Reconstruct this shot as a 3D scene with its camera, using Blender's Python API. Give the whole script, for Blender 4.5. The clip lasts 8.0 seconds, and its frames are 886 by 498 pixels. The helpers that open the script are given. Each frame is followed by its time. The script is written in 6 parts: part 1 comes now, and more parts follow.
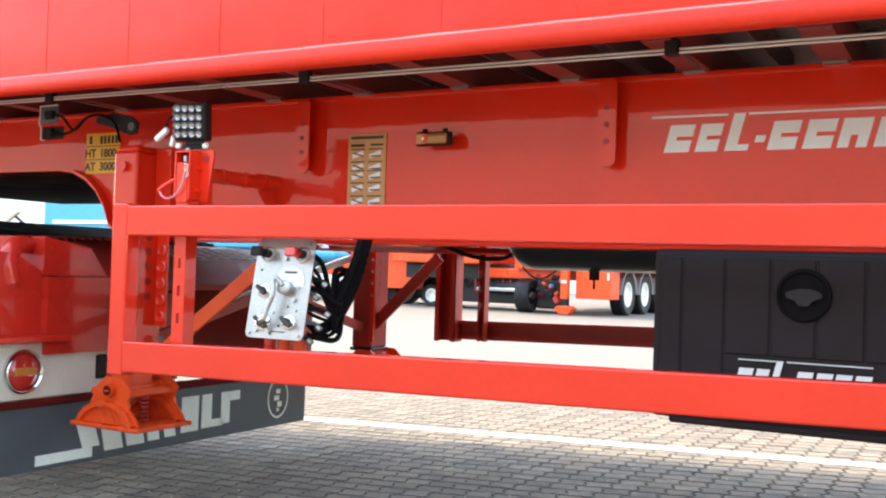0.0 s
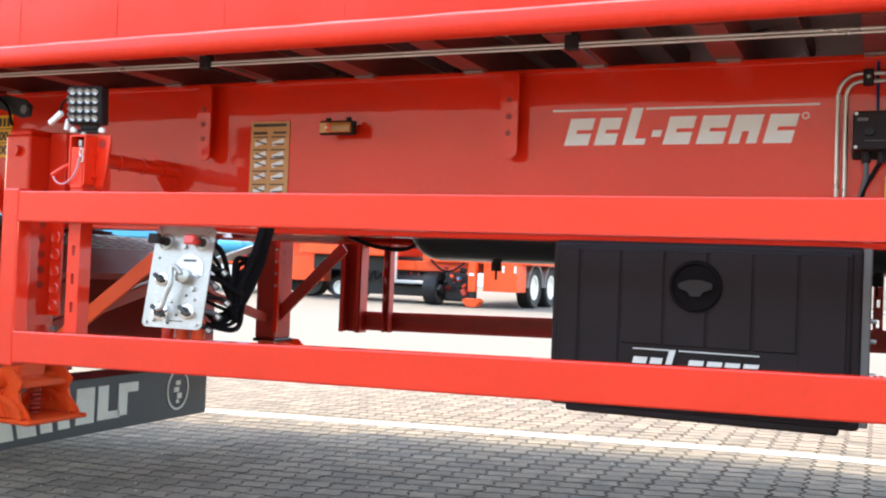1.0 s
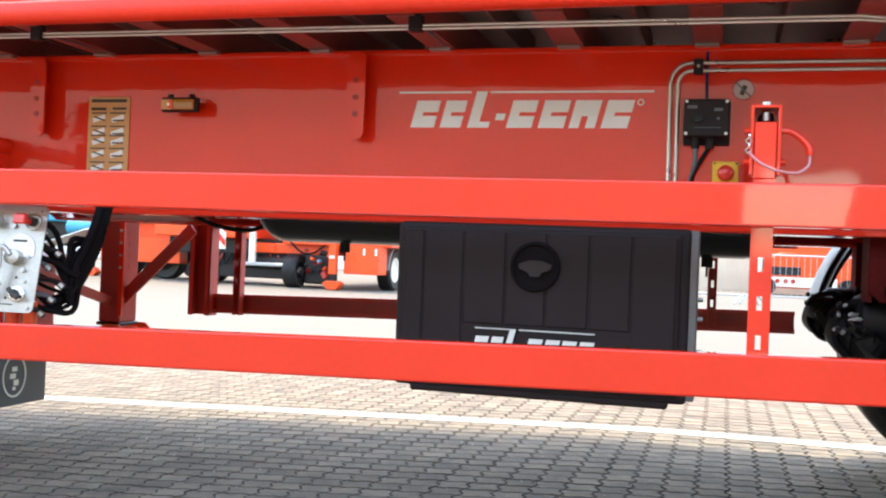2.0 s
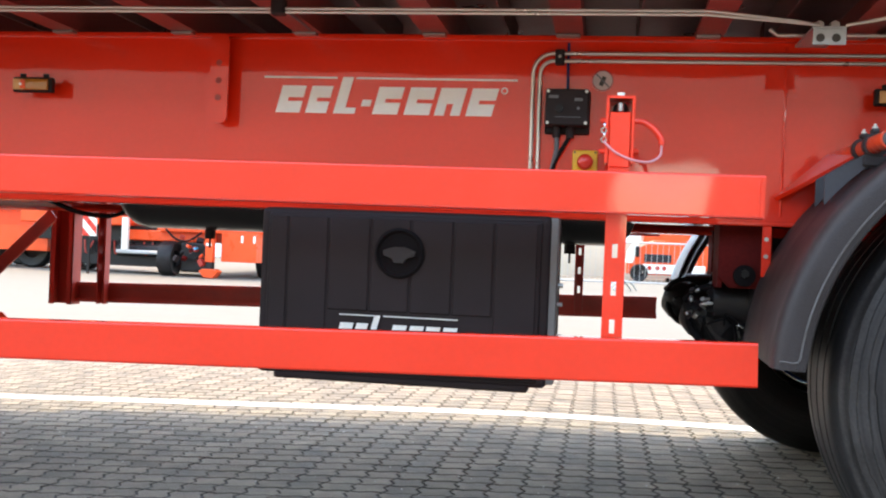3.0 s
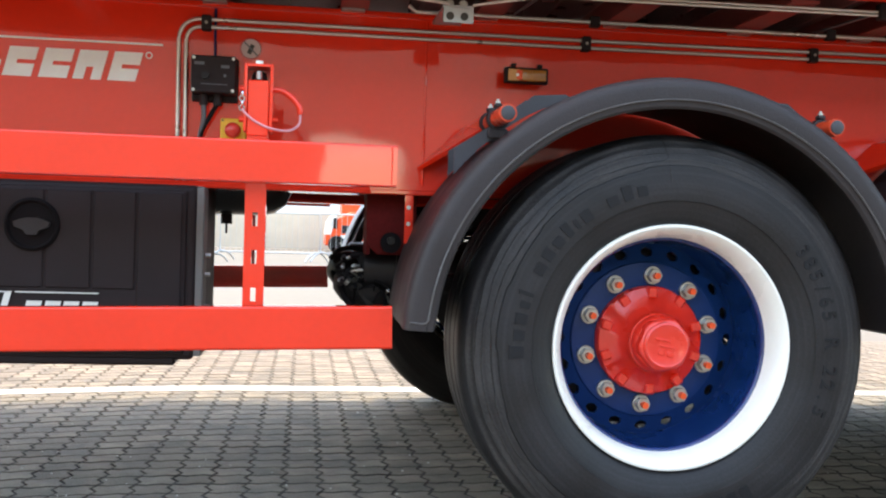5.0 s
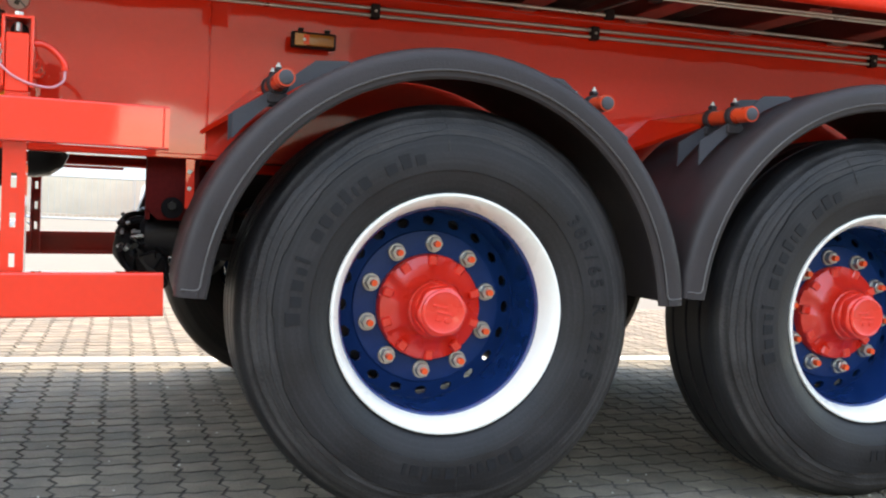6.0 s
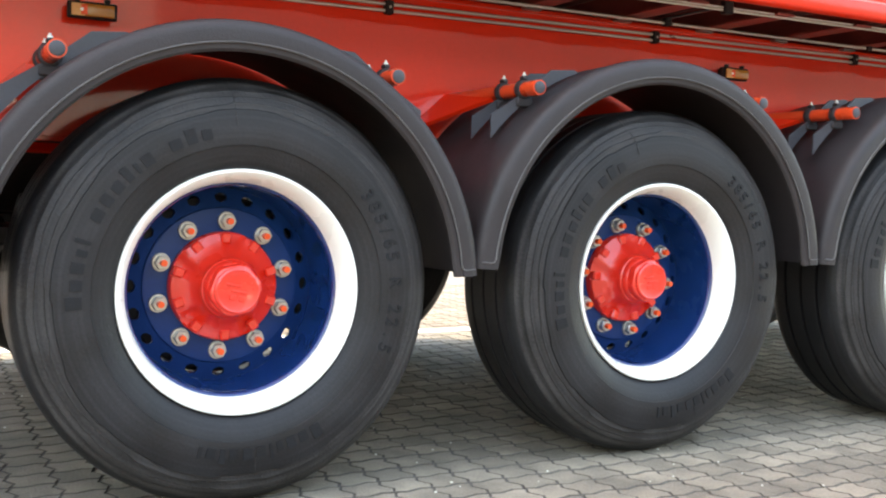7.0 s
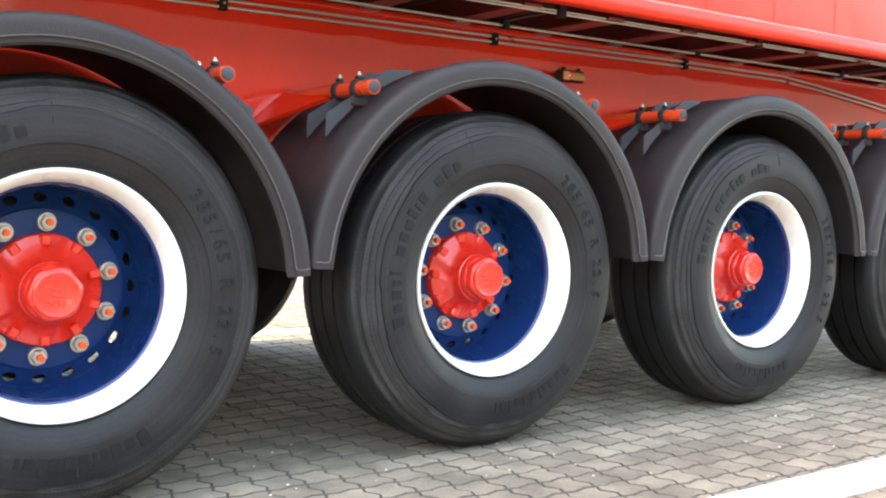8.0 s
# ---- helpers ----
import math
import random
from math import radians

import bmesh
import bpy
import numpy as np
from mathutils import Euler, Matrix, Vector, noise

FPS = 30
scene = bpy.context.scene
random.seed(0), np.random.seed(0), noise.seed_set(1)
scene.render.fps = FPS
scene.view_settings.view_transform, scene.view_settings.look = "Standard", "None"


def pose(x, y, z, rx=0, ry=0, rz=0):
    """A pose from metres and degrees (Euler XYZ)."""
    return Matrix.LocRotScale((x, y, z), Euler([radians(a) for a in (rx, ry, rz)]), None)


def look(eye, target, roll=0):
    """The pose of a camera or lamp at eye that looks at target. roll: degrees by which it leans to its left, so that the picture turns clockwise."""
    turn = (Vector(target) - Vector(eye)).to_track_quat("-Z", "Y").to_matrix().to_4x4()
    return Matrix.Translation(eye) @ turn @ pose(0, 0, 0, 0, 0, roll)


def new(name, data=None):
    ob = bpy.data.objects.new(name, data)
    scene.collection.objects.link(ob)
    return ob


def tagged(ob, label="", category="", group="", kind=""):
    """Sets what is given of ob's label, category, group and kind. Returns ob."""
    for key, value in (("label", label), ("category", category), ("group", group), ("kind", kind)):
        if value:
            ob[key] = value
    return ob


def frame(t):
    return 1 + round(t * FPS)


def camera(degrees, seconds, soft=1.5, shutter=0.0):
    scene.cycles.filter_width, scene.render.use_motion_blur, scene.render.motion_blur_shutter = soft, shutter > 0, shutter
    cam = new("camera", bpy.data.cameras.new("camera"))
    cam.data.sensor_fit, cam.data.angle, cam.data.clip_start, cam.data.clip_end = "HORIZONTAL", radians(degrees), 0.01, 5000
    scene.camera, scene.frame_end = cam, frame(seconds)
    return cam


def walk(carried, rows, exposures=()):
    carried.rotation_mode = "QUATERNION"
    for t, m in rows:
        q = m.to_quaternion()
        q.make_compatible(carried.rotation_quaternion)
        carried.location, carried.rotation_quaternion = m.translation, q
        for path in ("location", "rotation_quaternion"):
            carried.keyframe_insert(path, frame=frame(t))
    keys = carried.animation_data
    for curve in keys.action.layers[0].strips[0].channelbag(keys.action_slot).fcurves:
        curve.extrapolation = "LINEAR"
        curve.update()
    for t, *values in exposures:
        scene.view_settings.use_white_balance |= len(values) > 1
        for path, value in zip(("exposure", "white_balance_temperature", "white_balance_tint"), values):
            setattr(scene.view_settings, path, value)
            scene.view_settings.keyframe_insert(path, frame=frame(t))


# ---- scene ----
cam = camera(47.9, 8.0, soft=2.1)
PATH = [
    (0, (-1.142, -2.325, 0.79), (-2.11, -0.575, 0.834), 1.9),
    (0.5, (-1.138, -2.322, 0.786), (-2.036, -0.535, 0.816), 2.3),
    (1, (-1.121, -2.32, 0.782), (-1.926, -0.489, 0.818), 2.3),
    (1.5, (-1.099, -2.307, 0.779), (-1.77, -0.423, 0.794), 2.1),
    (1.7, (-1.089, -2.306, 0.779), (-1.705, -0.403, 0.793), 2.3),
    (2.8, (-1.037, -2.297, 0.777), (-1.407, -0.332, 0.778), 2.2),
    (3, (-1.027, -2.296, 0.777), (-1.342, -0.321, 0.775), 2.4),
    (3.5, (-0.99, -2.296, 0.78), (-1.184, -0.305, 0.779), 1.8),
    (4, (-0.955, -2.295, 0.778), (-1.007, -0.295, 0.773), 1.9),
    (4.5, (-0.922, -2.3, 0.775), (-0.837, -0.301, 0.756), 1.8),
    (4.7, (-0.909, -2.302, 0.774), (-0.746, -0.309, 0.751), 1.7),
    (5.8, (-0.790, -2.325, 0.7705), (-0.246, -0.402, 0.692), 2.65),
    (6, (-0.769, -2.328, 0.770), (-0.155, -0.426, 0.688), 2.7),
    (6.5, (-0.735, -2.334, 0.767), (0.055, -0.499, 0.671), 2.6),
    (7, (-0.693, -2.347, 0.765), (0.242, -0.583, 0.651), 1.6),
    (7.5, (-0.654, -2.366, 0.763), (0.392, -0.666, 0.643), 1.3),
    (8, (-0.618, -2.391, 0.767), (0.543, -0.766, 0.659), 1.5),
]
EXPOSURES = [(0.0, 3.17, 8250, 7), (3.0, 3.16, 8300, 7), (4.5, 3.10, 8400, 7), (6.0, 3.13, 8800, 7), (7.0, 3.57, 9300, 7), (8.0, 3.74, 9400, 7)]
walk(cam, [(t, look(eye, target, roll)) for t, eye, target, roll in PATH], EXPOSURES)

# ---- light ----
world = bpy.data.worlds.new("sky_world")
scene.world = world
world.use_nodes = True
wn = world.node_tree
sky = wn.nodes.new("ShaderNodeTexSky")
sky.sky_type = "NISHITA"
sky.sun_disc = False
SUN_EL, SUN_AZ = 69.0, -54.0      # azimuth from +y towards +x, degrees
sky.sun_elevation = radians(SUN_EL)
sky.sun_rotation = radians(SUN_AZ)
sky.dust_density = 1.1
sky.ozone_density = 1.0
wn.links.new(sky.outputs[0], wn.nodes["Background"].inputs[0])
wn.nodes["Background"].inputs[1].default_value = 0.15
sun = new("sun", bpy.data.lights.new("sun", "SUN"))
sun.data.energy = 0.44
sun.data.angle = radians(1.2)
sun.data.color = (1.0, 0.93, 0.82)
sd = Vector((math.sin(radians(SUN_AZ)) * math.cos(radians(SUN_EL)), math.cos(radians(SUN_AZ)) * math.cos(radians(SUN_EL)), math.sin(radians(SUN_EL))))
sun.matrix_world = look(sd * 30, (0, 0, 0))


# ---- materials ----
def mat(name, color, rough=0.5, metal=0.0, var=0.12, scale=6.0, fine=120.0, bump=0.02, coat=0.0, rvar=0.1, alpha_t=0.0, spec=0.5, island=0.0, ring=0.0, coat_rough=0.06, wave=0.0):
    m = bpy.data.materials.new(name)
    m.use_nodes = True
    t = m.node_tree
    N, L = t.nodes, t.links
    b = N["Principled BSDF"]
    tc = N.new("ShaderNodeTexCoord")
    n1 = N.new("ShaderNodeTexNoise")
    n1.inputs["Scale"].default_value = scale
    n1.inputs["Detail"].default_value = 6
    n2 = N.new("ShaderNodeTexNoise")
    n2.inputs["Scale"].default_value = fine
    n2.inputs["Detail"].default_value = 3
    ge = N.new("ShaderNodeNewGeometry")
    co = ge.outputs["Position"] if island else tc.outputs["Object"]
    L.new(co, n1.inputs["Vector"])
    L.new(co, n2.inputs["Vector"])
    add = N.new("ShaderNodeMath")
    add.operation = "ADD"
    L.new(n1.outputs["Fac"], add.inputs[0])
    h = N.new("ShaderNodeMath")
    h.operation = "MULTIPLY"
    h.inputs[1].default_value = 0.5
    L.new(n2.outputs["Fac"], h.inputs[0])
    L.new(h.outputs[0], add.inputs[1])
    mr = N.new("ShaderNodeMapRange")
    mr.inputs["From Min"].default_value = 0.45
    mr.inputs["From Max"].default_value = 1.05
    mr.inputs["To Min"].default_value = 1.0 - var
    mr.inputs["To Max"].default_value = 1.0 + var
    L.new(add.outputs[0], mr.inputs["Value"])
    val = mr.outputs[0]
    if island:
        oi = N.new("ShaderNodeObjectInfo")
        s = N.new("ShaderNodeMath")
        s.operation = "ADD"
        L.new(oi.outputs["Random"], s.inputs[0])
        L.new(ge.outputs["Random Per Island"], s.inputs[1])
        fr = N.new("ShaderNodeMath")
        fr.operation = "FRACT"
        L.new(s.outputs[0], fr.inputs[0])
        m2 = N.new("ShaderNodeMapRange")
        m2.inputs["To Min"].default_value = 1.0 - island
        m2.inputs["To Max"].default_value = 1.0 + island
        L.new(fr.outputs[0], m2.inputs["Value"])
        mu = N.new("ShaderNodeMath")
        mu.operation = "MULTIPLY"
        L.new(val, mu.inputs[0])
        L.new(m2.outputs[0], mu.inputs[1])
        val = mu.outputs[0]
    if ring:
        # wear streaks running round the wheel: noise of the radius, broken up along the turn
        fl = N.new("ShaderNodeVectorMath")
        fl.operation = "MULTIPLY"
        fl.inputs[1].default_value = (1.0, 0.0, 1.0)
        L.new(tc.outputs["Object"], fl.inputs[0])
        ln = N.new("ShaderNodeVectorMath")
        ln.operation = "LENGTH"
        L.new(fl.outputs[0], ln.inputs[0])
        cb = N.new("ShaderNodeCombineXYZ")
        L.new(ln.outputs["Value"], cb.inputs[0])
        warp = N.new("ShaderNodeMath")
        warp.operation = "MULTIPLY"
        warp.inputs[1].default_value = 0.006
        L.new(n1.outputs["Fac"], warp.inputs[0])
        L.new(warp.outputs[0], cb.inputs[1])
        n3 = N.new("ShaderNodeTexNoise")
        n3.inputs["Scale"].default_value = 95.0
        n3.inputs["Detail"].default_value = 4
        L.new(cb.outputs[0], n3.inputs["Vector"])
        m3 = N.new("ShaderNodeMapRange")
        m3.inputs["From Min"].default_value = 0.3
        m3.inputs["From Max"].default_value = 0.7
        m3.inputs["To Min"].default_value = 1.0 - ring
        m3.inputs["To Max"].default_value = 1.0 + ring
        L.new(n3.outputs["Fac"], m3.inputs["Value"])
        mx = N.new("ShaderNodeMath")
        mx.operation = "MULTIPLY"
        L.new(val, mx.inputs[0])
        L.new(m3.outputs[0], mx.inputs[1])
        val = mx.outputs[0]
    vm = N.new("ShaderNodeVectorMath")
    vm.operation = "SCALE"
    vm.inputs[0].default_value = color
    L.new(val, vm.inputs["Scale"])
    L.new(vm.outputs[0], b.inputs["Base Color"])
    rr = N.new("ShaderNodeMapRange")
    rr.inputs["From Min"].default_value = 0.3
    rr.inputs["From Max"].default_value = 0.7
    rr.inputs["To Min"].default_value = max(0.02, rough - rvar)
    rr.inputs["To Max"].default_value = min(1.0, rough + rvar)
    L.new(n1.outputs["Fac"], rr.inputs["Value"])
    L.new(rr.outputs[0], b.inputs["Roughness"])
    b.inputs["Metallic"].default_value = metal
    b.inputs["Coat Weight"].default_value = coat
    b.inputs["Coat Roughness"].default_value = coat_rough
    b.inputs["Specular IOR Level"].default_value = spec
    if alpha_t:
        b.inputs["Transmission Weight"].default_value = alpha_t
    if bump:
        bp = N.new("ShaderNodeBump")
        bp.inputs["Strength"].default_value = 1.0
        bp.inputs["Distance"].default_value = bump * 0.02
        L.new(add.outputs[0], bp.inputs["Height"])
        L.new(bp.outputs[0], b.inputs["Normal"])
        if wave:
            # slow unevenness of sheet metal, which bends what it mirrors
            n4 = N.new("ShaderNodeTexNoise")
            n4.inputs["Scale"].default_value = 4.5
            n4.inputs["Detail"].default_value = 1.0
            L.new(co, n4.inputs["Vector"])
            bw = N.new("ShaderNodeBump")
            bw.inputs["Distance"].default_value = wave
            L.new(n4.outputs["Fac"], bw.inputs["Height"])
            L.new(bw.outputs[0], bp.inputs["Normal"])
            L.new(bp.outputs[0], b.inputs["Coat Normal"])
    return m


RED = mat("red_paint", (0.80, 0.028, 0.009), 0.40, coat=1.0, coat_rough=0.05, var=0.07, bump=0.003, scale=3.0, fine=60.0, rvar=0.08, spec=0.15, wave=0.0022)
BODYRED = mat("body_red_paint", (0.76, 0.032, 0.013), 0.42, coat=0.22, coat_rough=0.16, var=0.12, bump=0.004, scale=2.2, fine=60.0, rvar=0.10, spec=0.15, wave=0.004)
# Dark red; on the far guard and leg it paints in their shade.
RED_D = mat("dark_and_shaded_red_paint", (0.37, 0.026, 0.016), 0.45, var=0.25, bump=0.03, scale=5.0)
TRUCKRED = mat("tractor_red_paint", (0.54, 0.024, 0.014), 0.30, coat=0.5, coat_rough=0.05, spec=0.2, var=0.12, bump=0.02)
TUBERED = mat("tube_red_paint", (0.66, 0.058, 0.018), 0.32, spec=0.35, coat=0.3, coat_rough=0.08, var=0.12, bump=0.03)
ORANGE = mat("orange_red_paint", (0.82, 0.082, 0.018), 0.35, spec=0.35, coat=0.05, var=0.08, bump=0.03)
HUBRED = mat("hub_red_paint", (0.72, 0.026, 0.014), 0.28, coat=0.45, var=0.06, bump=0.06, fine=50.0)
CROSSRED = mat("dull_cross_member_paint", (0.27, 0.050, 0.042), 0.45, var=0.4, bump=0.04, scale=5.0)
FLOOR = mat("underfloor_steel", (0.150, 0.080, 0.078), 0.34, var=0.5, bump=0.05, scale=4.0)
BLACKP = mat("black_plastic", (0.0250, 0.0175, 0.0180), 0.55, spec=0.14, var=0.2, bump=0.04, fine=260.0)
# pale blue stands in for sun and sky on the far front mudguard
SKYLIT = mat("skylit_plastic", (0.17, 0.22, 0.27), 0.45, spec=0.4, var=0.2, bump=0.05)
FENDER = mat("grey_black_plastic", (0.0275, 0.0225, 0.0230), 0.52, spec=0.28, var=0.28, bump=0.11, fine=300.0)
BLACKM = mat("black_painted_metal", (0.010, 0.009, 0.010), 0.45, spec=0.3, var=0.3, bump=0.03)
TANKBLACK = mat("glossy_black_enamel", (0.012, 0.010, 0.010), 0.38, coat=0.4, coat_rough=0.12, spec=0.25, var=0.25, bump=0.02)
DUSTY = mat("dusty_tyre_rubber", (0.030, 0.0275, 0.0270), 0.62, spec=0.3, var=0.55, bump=0.16, scale=9.0, fine=140.0, ring=0.60)
# lighter fender plastic, the lip's highlight painted in
BEAD = mat("highlit_plastic_edge", (0.085, 0.080, 0.080), 0.4, var=0.25, bump=0.03, scale=14.0)
RIB = mat("grey_moulded_plastic", (0.046, 0.045, 0.050), 0.5, spec=0.35, var=0.15, bump=0.03)
STRIP = mat("dull_grey_strip", (0.15, 0.14, 0.13), 0.6, var=0.15)
DISH = mat("near_black_and_deep_shade", (0.009, 0.007, 0.0075), 0.85, spec=0.1, var=0.2)
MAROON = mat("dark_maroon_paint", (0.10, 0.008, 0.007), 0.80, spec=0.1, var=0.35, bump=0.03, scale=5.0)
RUBBER = mat("tyre_rubber", (0.0128, 0.0122, 0.0130), 0.50, spec=0.3, var=0.55, bump=0.08, scale=6.0, fine=160.0, ring=0.42)
HOSE = mat("hose_rubber", (0.008, 0.007, 0.008), 0.75, spec=0.12, var=0.2)
WHITE = mat("white_paint", (0.80, 0.78, 0.71), 0.32, var=0.04, bump=0.01, coat=0.3)
CREAM = mat("cream_white_paint", (0.62, 0.58, 0.48), 0.4, var=0.12, bump=0.02)
BLUE = mat("blue_rim_paint", (0.002, 0.026, 0.115), 0.30, spec=0.2, coat=1.0, coat_rough=0.03, var=0.1, bump=0.015)
BLUEDISC = mat("dull_blue_disc_paint", (0.002, 0.028, 0.120), 0.45, spec=0.2, coat=0.08, coat_rough=0.2, var=0.2, bump=0.03)
STEEL = mat("zinc_steel", (0.46, 0.45, 0.42), 0.35, metal=0.9, var=0.15, bump=0.03)
BRUSHED = mat("brushed_steel", (0.45, 0.43, 0.40), 0.38, metal=0.85, var=0.22, bump=0.02, scale=14.0)
ALU = mat("aluminium_pipe", (0.62, 0.57, 0.52), 0.35, metal=0.7, var=0.1)
GREYM = mat("grey_painted_metal", (0.11, 0.115, 0.125), 0.5, var=0.2)
DECAL = mat("white_decal", (0.86, 0.84, 0.80), 0.4, var=0.05, bump=0.0)
TAN = mat("tan_plate", (0.66, 0.31, 0.11), 0.4, var=0.12, bump=0.0)
INK = mat("dark_ink", (0.03, 0.025, 0.02), 0.5, var=0.1, bump=0.0)
YELLOW = mat("yellow_plate", (0.86, 0.46, 0.025), 0.4, var=0.1, bump=0.0)
AMBER = mat("amber_lens", (0.42, 0.16, 0.03), 0.2, var=0.12, bump=0.05, coat=0.5)
REDLENS = mat("red_lens", (0.45, 0.02, 0.015), 0.2, var=0.15, bump=0.05, coat=0.5)
CHROME = mat("chrome", (0.75, 0.75, 0.76), 0.12, metal=1.0, var=0.05, bump=0.0)
LED = mat("led_lens", (0.42, 0.40, 0.39), 0.18, metal=0.8, var=0.2, bump=0.03)
STICKER = mat("pale_sticker", (0.55, 0.40, 0.38), 0.5, var=0.1, bump=0.0)
SEALANT = mat("pink_grey_sealant", (0.62, 0.30, 0.27), 0.55, var=0.35, scale=9.0)
CLEAR = mat("milky_tube", (0.62, 0.27, 0.29), 0.3, var=0.05, bump=0.0)
PAVER = mat("concrete_paver", (0.218, 0.182, 0.136), 0.85, var=0.50, bump=0.50, scale=7.5, fine=150.0, island=0.20)
FARPAVE = mat("distant_pavers", (0.162, 0.143, 0.115), 0.9, var=0.14, bump=0.1, scale=1.2, fine=9.0)
JOINT = mat("paved_ground", (0.090, 0.077, 0.062), 0.95, var=0.6, bump=0.3, scale=6.0)
LINEP = mat("road_line_paint", (0.78, 0.77, 0.73), 0.7, var=0.06, bump=0.15, scale=40.0)
FLAP = mat("mudflap_rubber", (0.0560, 0.0630, 0.0714), 0.55, var=0.2, bump=0.05)
FLAPW = mat("mudflap_lettering", (0.70, 0.71, 0.64), 0.6, var=0.15, bump=0.03)
BEIGE = mat("beige_wall", (0.55, 0.47, 0.36), 0.8, var=0.1, bump=0.1, scale=2.0)
CYAN = mat("cyan_tarpaulin", (0.02, 0.30, 0.48), 0.5, var=0.1)
GALV = mat("galvanised_fence", (0.42, 0.44, 0.45), 0.45, metal=0.6, var=0.1)
GLASSD = mat("dark_glass", (0.02, 0.025, 0.03), 0.08, var=0.1, bump=0.0, coat=0.5)


# ---- mesh helpers ----
WORLD = {}


def thing(name, base, label, category, group=""):
    e = new(name)
    e.empty_display_size = 0.05
    e.location = base
    WORLD[e] = Matrix.Translation(base)
    return tagged(e, label, category, group)


def part(name, bm, material, parent=None, label="", at=None, smooth=None):
    """One mesh object from a bmesh (or shared mesh data) under a thing or part."""
    if isinstance(bm, bmesh.types.BMesh):
        bmesh.ops.recalc_face_normals(bm, faces=bm.faces)
        me = bpy.data.meshes.new(name)
        bm.to_mesh(me)
        bm.free()
        for mt in (material if isinstance(material, (list, tuple)) else [material]):
            me.materials.append(mt)
        if smooth:
            me.shade_smooth()
            me.set_sharp_from_angle(angle=radians(smooth))
    else:
        me = bm
    ob = new(name, me)
    w = at if isinstance(at, Matrix) else Matrix.Translation(at or (0, 0, 0))
    WORLD[ob] = w
    if parent is not None:
        ob.parent = parent
        ob.matrix_parent_inverse = WORLD[parent].inverted()
    ob.matrix_basis = w
    if label:
        ob["label"] = label
    return ob


def B():
    return bmesh.new()


def box(bm, x0, x1, y0, y1, z0, z1, bev=0.0, seg=2, m=None, mi=0):
    r = bmesh.ops.create_cube(bm, size=1.0, matrix=Matrix.Translation(((x0 + x1) / 2, (y0 + y1) / 2, (z0 + z1) / 2)) @ Matrix.Diagonal((abs(x1 - x0), abs(y1 - y0), abs(z1 - z0), 1)))
    vs = r["verts"]
    if bev:
        es = list({e for v in vs for e in v.link_edges})
        rb = bmesh.ops.bevel(bm, geom=es, offset=bev, segments=seg, affect="EDGES", profile=0.5)
        vs = rb["verts"]
    if m is not None:
        bmesh.ops.transform(bm, matrix=m, verts=vs)
    if mi:
        for f in {f for v in vs for f in v.link_faces}:
            f.material_index = mi
    return bm


def cyl(bm, p0, p1, r, r1=None, seg=16, mi=0):
    p0, p1 = Vector(p0), Vector(p1)
    d = p1 - p0
    m = Matrix.Translation((p0 + p1) / 2) @ d.to_track_quat("Z", "Y").to_matrix().to_4x4()
    q = bmesh.ops.create_cone(bm, cap_ends=True, segments=seg, radius1=r, radius2=r if r1 is None else r1, depth=d.length, matrix=m)
    if mi:
        for f in {f for v in q["verts"] for f in v.link_faces}:
            f.material_index = mi
    return bm


def sweep(bm, pts, r, seg=8):
    """A round bar along a polyline."""
    pts = [Vector(p) for p in pts]
    rings = []
    ref = Vector((0.13, 0.21, 0.97)).normalized()
    for i, p in enumerate(pts):
        d = (pts[min(i + 1, len(pts) - 1)] - pts[max(i - 1, 0)]).normalized()
        u = d.cross(ref).normalized()
        v = d.cross(u).normalized()
        rings.append([bm.verts.new(p + r * (math.cos(a) * u + math.sin(a) * v)) for a in (2 * math.pi * k / seg for k in range(seg))])
    for a, b in zip(rings, rings[1:]):
        for k in range(seg):
            bm.faces.new((a[k], a[(k + 1) % seg], b[(k + 1) % seg], b[k]))
    bm.faces.new(rings[0])
    bm.faces.new(rings[-1][::-1])
    return bm


def smoothline(pts, n=6):
    """Points of a Catmull-Rom line through pts."""
    pts = [Vector(p) for p in pts]
    ext = [2 * pts[0] - pts[1]] + pts + [2 * pts[-1] - pts[-2]]
    out = []
    for a, b, c, d in zip(ext, ext[1:], ext[2:], ext[3:]):
        for k in range(n):
            t = k / n
            out.append(0.5 * (2 * b + (c - a) * t + (2 * a - 5 * b + 4 * c - d) * t * t + (3 * b - a - 3 * c + d) * t ** 3))
    return out + [pts[-1]]


def prism(bm, outline, y0, y1, bev=0.0, mi=0):
    """An outline of (x, z) extruded from y0 to y1."""
    a = [bm.verts.new((x, y0, z)) for x, z in outline]
    b = [bm.verts.new((x, y1, z)) for x, z in outline]
    fs = [bm.faces.new(a), bm.faces.new(b[::-1])]
    n = len(a)
    for k in range(n):
        fs.append(bm.faces.new((a[k], b[k], b[(k + 1) % n], a[(k + 1) % n])))
    for f in fs:
        f.material_index = mi
    if bev:
        bmesh.ops.bevel(bm, geom=list({e for f in fs for e in f.edges}), offset=bev, segments=1, affect="EDGES", profile=0.5)
    return bm


def plate_x(bm, outline, x0, x1, mi=0):
    """An outline of (y, z) extruded from x0 to x1."""
    a = [bm.verts.new((x0, y, z)) for y, z in outline]
    b = [bm.verts.new((x1, y, z)) for y, z in outline]
    fs = [bm.faces.new(a), bm.faces.new(b[::-1])]
    n = len(a)
    for k in range(n):
        fs.append(bm.faces.new((a[k], b[k], b[(k + 1) % n], a[(k + 1) % n])))
    for f in fs:
        f.material_index = mi
    return bm


